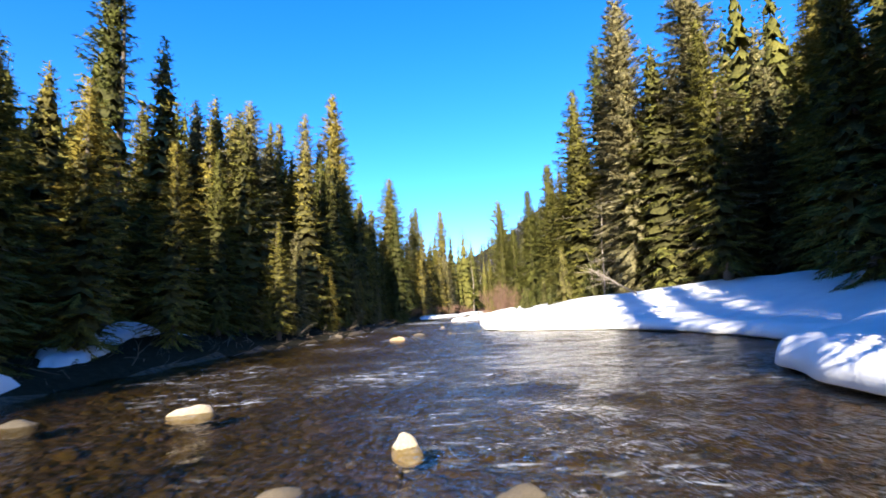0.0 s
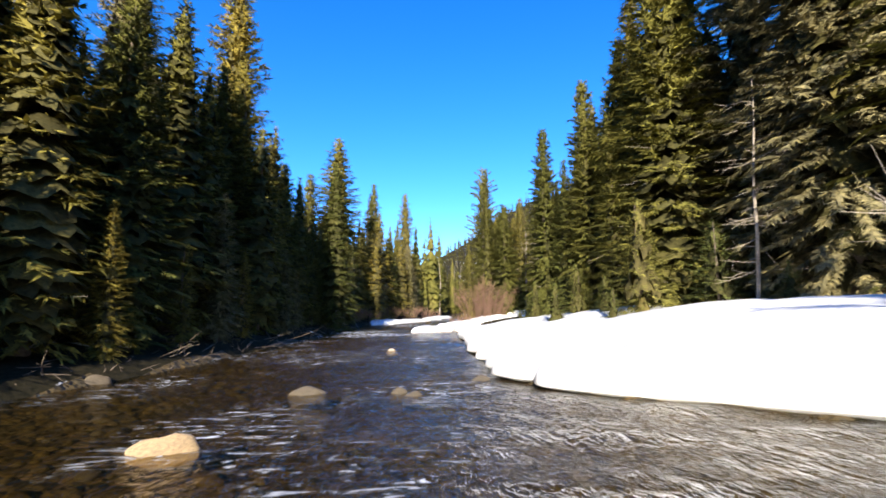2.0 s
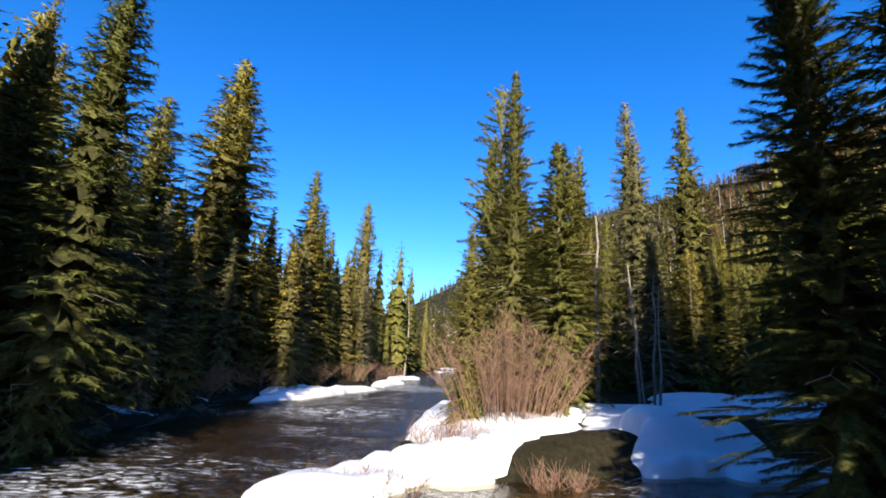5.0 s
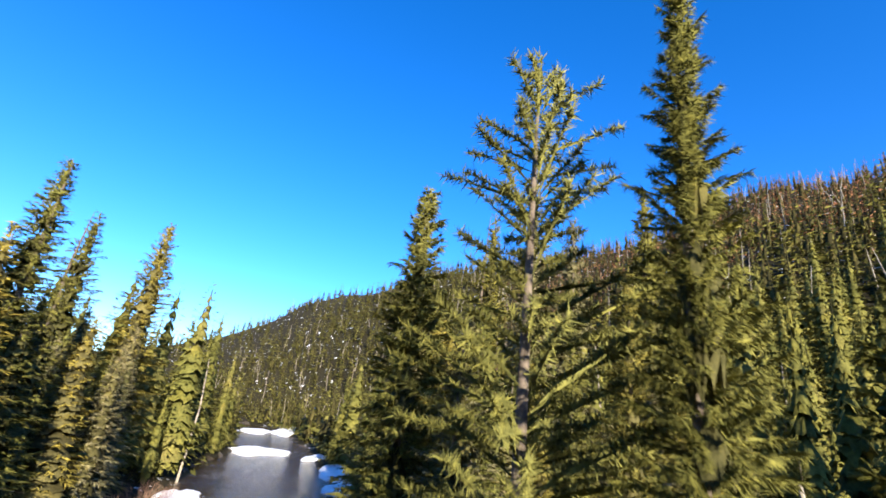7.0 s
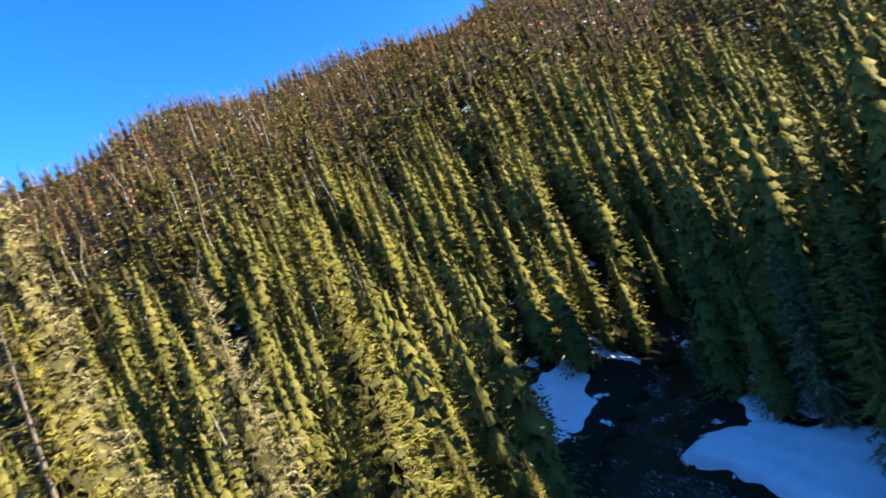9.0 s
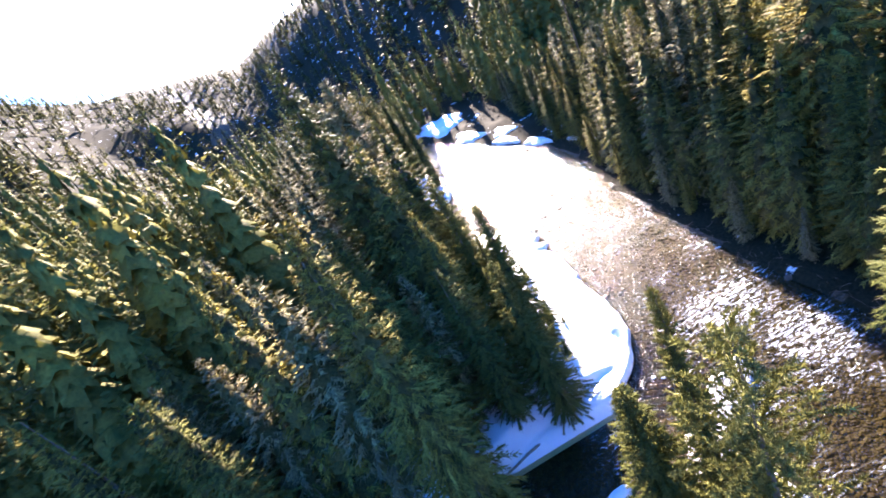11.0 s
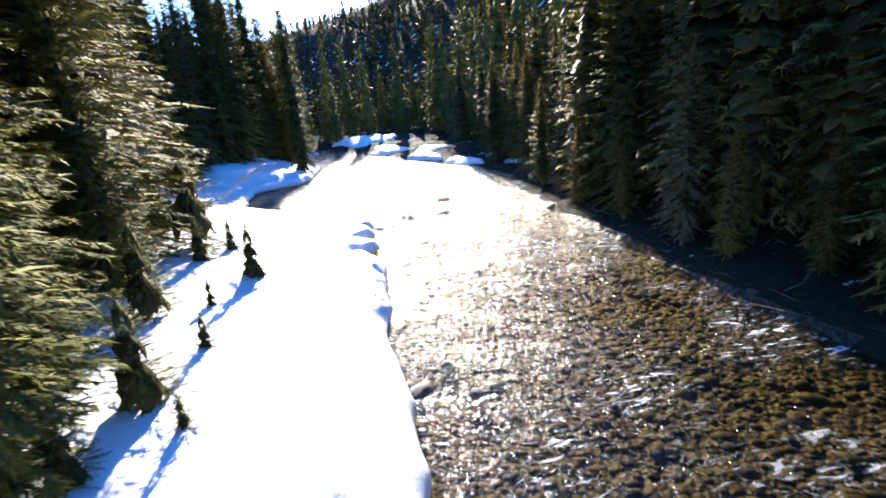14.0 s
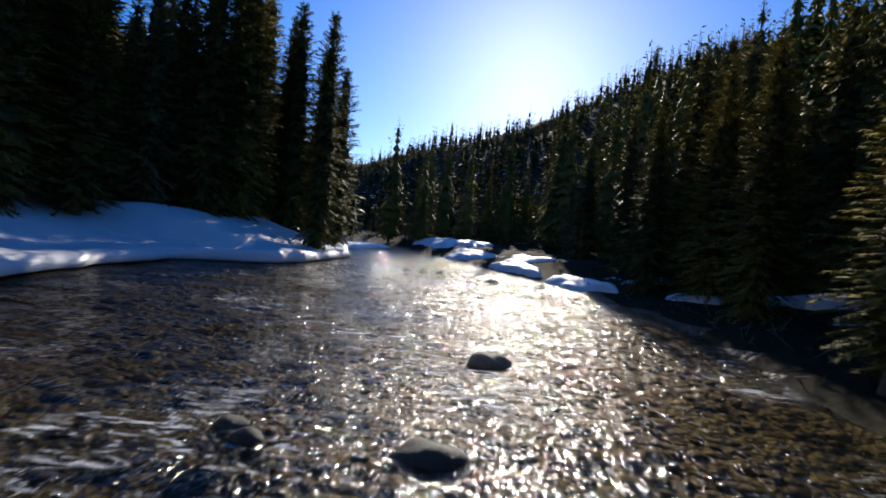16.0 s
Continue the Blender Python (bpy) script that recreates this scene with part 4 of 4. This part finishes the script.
def slope_forest():
    """The sunlit eastern and northern slopes stand closest; the rest is thinner."""
    lit = scatter(fr, 60000, -40, 330, -130, 405, 3.7, lambda X, Y: hills(X, Y) & (np.abs(np.degrees(np.arctan2(X - 5, Y - 60)) - 68) < 78))
    dim = scatter(fr, 24000, -330, 330, -330, 400, 5.2, lambda X, Y: hills(X, Y) & (np.abs(np.degrees(np.arctan2(X - 5, Y - 60)) - 68) > 78))
    north = scatter(fr, 6000, -90, 230, 405, 600, 6.0, hills)
    P = np.array(lit + dim + north)
    away = np.hypot(P[:, 0] - 5, P[:, 1] - 60)
    P = P[(away > 125) | (np.arange(len(P)) % 5 < 4) | (np.arange(len(P)) >= len(lit))]
    far_off = np.hypot(P[:, 0] - 5, P[:, 1] - 60) > 120
    az = np.degrees(np.arctan2(P[:, 0] - 5, P[:, 1] - 60))
    thin = ((az > -142) & (az < -12)) & (np.arange(len(P)) % 6 > 0) & far_off
    return [tuple(p) for p in P[~far_off]], [tuple(p) for p in P[far_off & ~thin]]


slopes, ridge = slope_forest()
DEAD_AZ = lambda p: 35 < math.degrees(math.atan2(p[0] - 5, p[1] - 60)) < 125
burnt = [p for i, p in enumerate(ridge) if DEAD_AZ(p) and (i * 0.618 % 1 < np.interp(math.hypot(p[0] - 5, p[1] - 60), [130, 150, 195], [0.05, 0.3, 0.88]))]
rest = [p for p in ridge if p not in set(burnt)]
COARSE = (3, 5, 0.9, 40, 0.5)
SMALLER = ([110, 180, 260, 420], [1.0, 0.85, 0.68, 0.62])
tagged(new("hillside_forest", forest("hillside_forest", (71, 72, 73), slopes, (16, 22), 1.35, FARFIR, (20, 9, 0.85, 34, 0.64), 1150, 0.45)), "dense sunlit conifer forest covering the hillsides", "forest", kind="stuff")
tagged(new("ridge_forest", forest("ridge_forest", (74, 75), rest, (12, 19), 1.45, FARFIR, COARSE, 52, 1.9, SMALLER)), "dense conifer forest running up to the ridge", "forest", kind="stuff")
tagged(new("dead_ridge_forest", forest("dead_ridge_forest", (76, 77), burnt, (11, 17), 1.15, RUST, COARSE, 60, 1.4, SMALLER)), "stand of dead reddish-brown trees along the ridge", "forest", kind="stuff")


# ---- dead trees, bushes, logs ----
pole_rng = np.random.default_rng(8)


def hillside_poles(n):
    """Bleached trunks standing here and there among the living trees of the hill."""
    V, Fc = [], []
    for k in pole_rng.choice(len(slopes + ridge), n, replace=False):
        x, y = (slopes + ridge)[k]
        if not DEAD_AZ((x, y)) and math.degrees(math.atan2(x - 5, y - 60)) > 35 or y < 40:
            continue
        z, h = float(floor_height(x + 2, y)), pole_rng.uniform(11, 19) * float(np.interp(math.hypot(x - 5, y - 60), *SMALLER))
        base = np.array([x + 2, y, z - 0.3])
        add_tube(V, Fc, [base, base + np.array([*pole_rng.normal(0, 0.5, 2), h * 0.6]), base + np.array([*pole_rng.normal(0, 0.8, 2), h])], 0.2, 0.05, 4)
    return raw_mesh("standing_dead_trunks", np.array(V), np.array(Fc), GREY)


tagged(new("standing_dead_trunks", hillside_poles(600)), "bleached bare trunks standing among the firs on the hill", "dead trees", kind="stuff")


def snag(x, y, h, r, lean=(0.0, 0.0), boughs=14, reach=0.9, label="bare grey dead tree trunk with broken branches"):
    V, Fc = [], []
    top = np.array([lean[0], lean[1], h])
    pts = [top * t + np.array([*pole_rng.normal(0, 0.04, 2), 0]) * (t > 0) for t in np.linspace(0, 1, 7)]
    pts[0][2] = -0.3
    add_tube(V, Fc, pts, r, r * 0.25, 6)
    tree = tagged(new("dead_tree"), label, "dead tree", group="dead trees")
    child("trunk", raw_mesh("trunk", np.array(V), np.array(Fc), GREY), tree)
    if boughs:
        me = bare_branches(pole_rng, h, h * 0.15, h * 0.92, boughs, reach, 0.014, GREY)
        ob = tagged(child("brushwood", me, tree), kind="stuff")
        ob.rotation_euler = (-math.atan2(lean[1], h), math.atan2(lean[0], h), 0)
    tree.location = (x, y, float(floor_height(x, y)))
    return tree


for a in [(13.2, 69.6, 9.0, 0.13, (0.3, 0.2), 40, 1.6), (15.4, 69.8, 6.8, 0.09, (-0.3, 0.1), 14, 1.0), (15.9, 69.2, 5.8, 0.07, (0.4, 0.2), 12, 0.8), (16.3, 70.3, 6.5, 0.08, (0.2, -0.3), 16, 0.9), (15.1, 68.9, 5.5, 0.06, (-0.5, 0.2), 10, 0.8),
          (38.2, 95.8, 17, 0.16, (-1.2, 0.5), 12, 0.9), (11.7, 34.5, 8, 0.07, (0.4, -0.3), 36, 1.2), (-14.2, 33, 9, 0.1, (0.2, 0.1), 40, 1.4)]:
    snag(*a)


def fallen_top(x, y, z, turn):
    """A dead fir top lying out of the snow with its branches in the air."""
    V, Fc = [], []
    base = np.array([0, 0, 0.0])
    d = np.array([-0.86, 0.2, 0.55])
    add_tube(V, Fc, [base - d * 0.4, base + d * 0.8, base + d * 1.7 + np.array([0, 0, 0.1]), base + d * 2.4 + np.array([0, 0, 0.05])], 0.05, 0.01, 5)
    stem = raw_mesh("trunk", np.array(V), np.array(Fc), GREY)
    V, Fc = [], []
    for _ in range(34):
        o = base + d * pole_rng.uniform(0.4, 2.2)
        e = d * pole_rng.uniform(0.3, 0.9) + pole_rng.normal(0, 0.35, 3)
        add_tube(V, Fc, [o, o + e * 0.5 + pole_rng.normal(0, 0.05, 3), o + e], 0.014, 0.004)
    ob = tagged(new("fallen_tree_top"), "dead brown tree top leaning out of the snow bank", "dead branch")
    child("trunk", stem, ob)
    tagged(child("branches", raw_mesh("branches", np.array(V), np.array(Fc), GREY), ob), kind="stuff")
    ob.location, ob.rotation_euler = (x, y, z), (0, 0, turn)


fallen_top(10.6, 26.8, 2.1, 0.0)


def bush(x, y, w, h, stems, label="leafless red-brown willow bush"):
    V, Fc, V2, F2 = [], [], [], []
    for _ in range(stems):
        a, q = pole_rng.uniform(0, 6.28), pole_rng.uniform(0, 1) ** 0.5
        o = np.array([math.cos(a) * q * w * 0.55, math.sin(a) * q * w * 0.55, -0.1])
        out = np.array([math.cos(a), math.sin(a), 0]) * q * w * 0.5
        H = h * pole_rng.uniform(0.55, 1.05) * (1 - 0.3 * q)
        pts = [o, o + out * 0.25 + np.array([0, 0, H * 0.4]), o + out * 0.6 + np.array([0, 0, H * 0.75]), o + out * 0.9 + np.array([*pole_rng.normal(0, 0.12, 2), H])]
        add_tube(V, Fc, pts, 0.013, 0.005)
        for _k in range(13):
            t = pole_rng.uniform(0.25, 1.0)
            i = min(2, int(t * 3))
            p = pts[i] + (pts[i + 1] - pts[i]) * (t * 3 - i)
            e = np.array([*pole_rng.normal(0, 0.22, 2), pole_rng.uniform(0.1, 0.45)])
            add_tube(V2, F2, [p, p + e * 0.6, p + e + np.array([0, 0, 0.06])], 0.007, 0.003)
    ob = tagged(new("willow_bush"), label, "bush", group="willow bushes")
    tagged(child("thicket", raw_mesh("thicket", np.array(V), np.array(Fc), TWIG), ob), kind="stuff")
    tagged(child("brushwood", raw_mesh("brushwood", np.array(V2), np.array(F2), TWIG), ob), kind="stuff")
    ob.location = (x, y, float(floor_height(x, y)))


for a in [(8.4, 66.9, 3.5, 4.7, 280), (5.6, 63.8, 1.6, 1.3, 24), (8.0, 60.9, 1.0, 0.9, 16), (3.6, 60.2, 1.6, 1.0, 22), (-6.4, 76, 3, 2.2, 60), (-4.6, 85, 3, 2.2, 60), (-2.4, 93, 3, 2.4, 60), (0.6, 101, 3.4, 2.4, 60), (2.6, 110, 3.4, 2.6, 60), (5.2, 122, 3.4, 2.6, 60), (12.2, 92, 3, 2, 40)]:
    bush(*a)


def log(x0, y0, x1, y1, r, label="bleached fallen log lying across the bank"):
    z0, z1 = max(float(floor_height(x0, y0)), 0) + r, max(float(floor_height(x1, y1)), 0) + r * 0.7
    V, Fc = [], []
    p, q = np.array([x0, y0, z0 + 0.25]), np.array([x1, y1, z1 + 0.25])
    add_tube(V, Fc, [p + (q - p) * t + np.array([0, 0, 0.06 * math.sin(t * 7)]) for t in np.linspace(0, 1, 8)], r, r * 0.6, 7)
    tagged(new("fallen_log", raw_mesh("fallen_log", np.array(V), np.array(Fc), GREY)), label, "log", group="fallen logs")


for a in [(21.5, 58.4, 26, 60.8, 0.14), (24, 58, 28.5, 59.4, 0.1), (14, 57.2, 17.5, 58.0, 0.1), (66, 66.5, 71, 64, 0.16)]:
    log(*a)



def bank_brush(n):
    """Dead twigs and fallen branches along the shaded bank."""
    V, Fc = [], []
    for _ in range(n):
        y = pole_rng.uniform(4, 84)
        x = float(left_edge(y)) - abs(pole_rng.normal(0, 1.6)) - 0.2
        o = np.array([x, y, float(floor_height(x, y)) - 0.05])
        d = np.array([pole_rng.normal(0.25, 0.6), pole_rng.normal(0, 0.6), abs(pole_rng.normal(0.35, 0.3))])
        ln = pole_rng.uniform(0.3, 1.2)
        p1 = o + d * ln * 0.5
        p2 = p1 + (d * 0.6 + pole_rng.normal(0, 0.25, 3)) * ln * 0.5
        add_tube(V, Fc, [o, p1, p2], 0.022, 0.006)
        add_tube(V, Fc, [p1, p1 + (d + pole_rng.normal(0, 0.5, 3)) * ln * 0.3], 0.01, 0.004)
    return raw_mesh("bank_brushwood", np.array(V), np.array(Fc), BARK)


tagged(new("bank_brushwood", bank_brush(320)), "tangle of dead brown twigs along the shaded river bank", "brushwood", kind="stuff")

# ---- stones in the river ----


def rock_mesh(name, seed, mat, sub=3, rough=0.16):
    bm = bmesh.new()
    bmesh.ops.create_icosphere(bm, subdivisions=sub, radius=1.0)
    off = Vector((seed * 3.7, seed * 1.9, seed * 5.3))
    for v in bm.verts:
        n = noise.noise(v.co * 1.1 + off) * 2 * rough + noise.noise(v.co * 2.6 + off) * rough * 0.7 + noise.noise(v.co * 7 + off) * rough * 0.18
        v.co *= 1 + n
        if v.co.z < -0.45:
            v.co.z = -0.45 + (v.co.z + 0.45) * 0.3
    me = bpy.data.meshes.new(name)
    bm.to_mesh(me)
    bm.free()
    me.polygons.foreach_set("use_smooth", np.ones(len(me.polygons), bool))
    me.materials.append(mat)
    return me


WET = stone_material("wet_granite", (0.0, (0.07, 0.058, 0.042)), (0.6, (0.1, 0.082, 0.058)), (1.0, (0.085, 0.06, 0.036)))
ROCKS = [rock_mesh("boulder", k, BOULDER) for k in range(2)] + [rock_mesh("boulder", k, WET) for k in range(2, 7)]
for i, (x, y, rx, ry, top, turn) in enumerate([
        (-0.5, 5.8, 0.17, 0.15, 0.17, 0.2), (-4.6, 8.8, 0.32, 0.2, 0.12, 0.5), (-7.4, 8.4, 0.3, 0.2, 0.1, 0.1), (-1.6, 4.5, 0.2, 0.15, 0.04, 0.8), (0.6, 4.3, 0.2, 0.15, 0.05, 0.4),
        (-2.6, 26.7, 0.38, 0.24, 0.2, 0.25), (-0.1, 41.4, 0.2, 0.15, 0.08, 0.3), 
        (-1.62, 30.7, 0.36, 0.26, 0.16, -0.15), (0.33, 30.6, 0.17, 0.14, 0.08, 0.3), (0.66, 30.3, 0.17, 0.13, 0.06, 0.5), (2.4, 32.3, 0.22, 0.15, 0.08, 0.2), (4.0, 48.2, 0.2, 0.15, 0.12, 0.1), (3.4, 48.0, 0.3, 0.2, 0.08, 0.7),
        (2.6, 47.2, 0.18, 0.14, 0.06, 0.5), (2.3, 48.6, 0.18, 0.13, 0.06, 0.2), (1.2, 54.2, 0.16, 0.12, 0.05, 0.4),
        (0.7, 56.8, 0.2, 0.15, 0.06, 0.2), (4.6, 57.3, 0.2, 0.15, 0.1, 0.1), (-7.4, 33, 0.4, 0.3, 0.2, 0.3), (-6.6, 47, 0.4, 0.3, 0.2, 0.5), (-6.0, 56, 0.35, 0.3, 0.16, 0.2), (-9.5, 24, 0.35, 0.3, 0.16, 0.9), (6.0, 71.5, 0.35, 0.3, 0.2, 0.2)]):
    dry = i in (0, 1, 5, 6)
    ob = new("boulder", ROCKS[i % 2 if dry else 2 + i % 5])
    h = 0.14 + 0.5 * top
    wide = 1 / math.sqrt(1 - ((h - top) / h) ** 2)
    ob.matrix_basis = Matrix.Translation((x, y, top - h)) @ Matrix.Rotation(turn, 4, 'Z') @ Matrix.Diagonal((rx * wide, ry * wide, h, 1))
    tagged(ob, "rounded pale dry granite boulder standing in the river" if dry else "low wet grey-brown stone breaking the water", "boulder", group="river boulders")
for i, (x, y, rr) in enumerate([(3.8, 58.2, 0.4), (4.7, 57.9, 0.26), (5.1, 57.6, 0.2), (5.6, 57.2, 0.16)]):
    ob = new("snow_topped_stone", ROCKS[i])
    ob.matrix_basis = Matrix.Translation((x, y, 0.0)) @ Matrix.Diagonal((rr, rr * 0.7, 0.1, 1)) @ Matrix.Rotation(0.7 * i, 4, 'Z')
    tagged(ob, "flat stone in the shallows under a cap of snow", "stone", group="snow-topped stones")
    cap = new("snow_cap", rock_mesh("snow_cap", 9 + i, SNOW, 3, 0.22))
    cap.parent = ob
    cap.matrix_basis = Matrix.Translation((0, 0, 0.85)) @ Matrix.Diagonal((0.92, 0.92, 0.55, 1))


def cobbles(n, seed):
    r = np.random.default_rng(seed)
    bm = bmesh.new()
    bmesh.ops.create_icosphere(bm, subdivisions=1, radius=1.0)
    v0 = np.array([v.co[:] for v in bm.verts])
    f0 = np.array([[v.index for v in f.verts] for f in bm.faces])
    bm.free()
    V, Fc = [], []
    for k in range(n):
        y = r.uniform(-3, 62)
        x = r.uniform(float(left_edge(y)) - 0.4, float(right_edge(y)) + 0.2)
        sz = r.uniform(0.05, 0.12) if r.random() < 0.88 else r.uniform(0.12, 0.22)
        v = v0 * (1 + r.normal(0, 0.13, (len(v0), 1))) * sz * np.array([1.25, 0.95, 0.55])
        a = r.uniform(0, 6.28)
        c, sn = math.cos(a), math.sin(a)
        V.append(np.stack([x + v[:, 0] * c - v[:, 1] * sn, y + v[:, 0] * sn + v[:, 1] * c, min(float(floor_height(x, y)), -0.05 - 0.6 * sz) + v[:, 2]], 1))
        Fc.append(f0 + k * len(v0))
    return raw_mesh("river_cobbles", np.concatenate(V), np.concatenate(Fc), COBBLE, True)


tagged(new("river_cobbles", cobbles(8500, 3)), "brown and orange cobbles covering the river bed", "stones", kind="stuff")
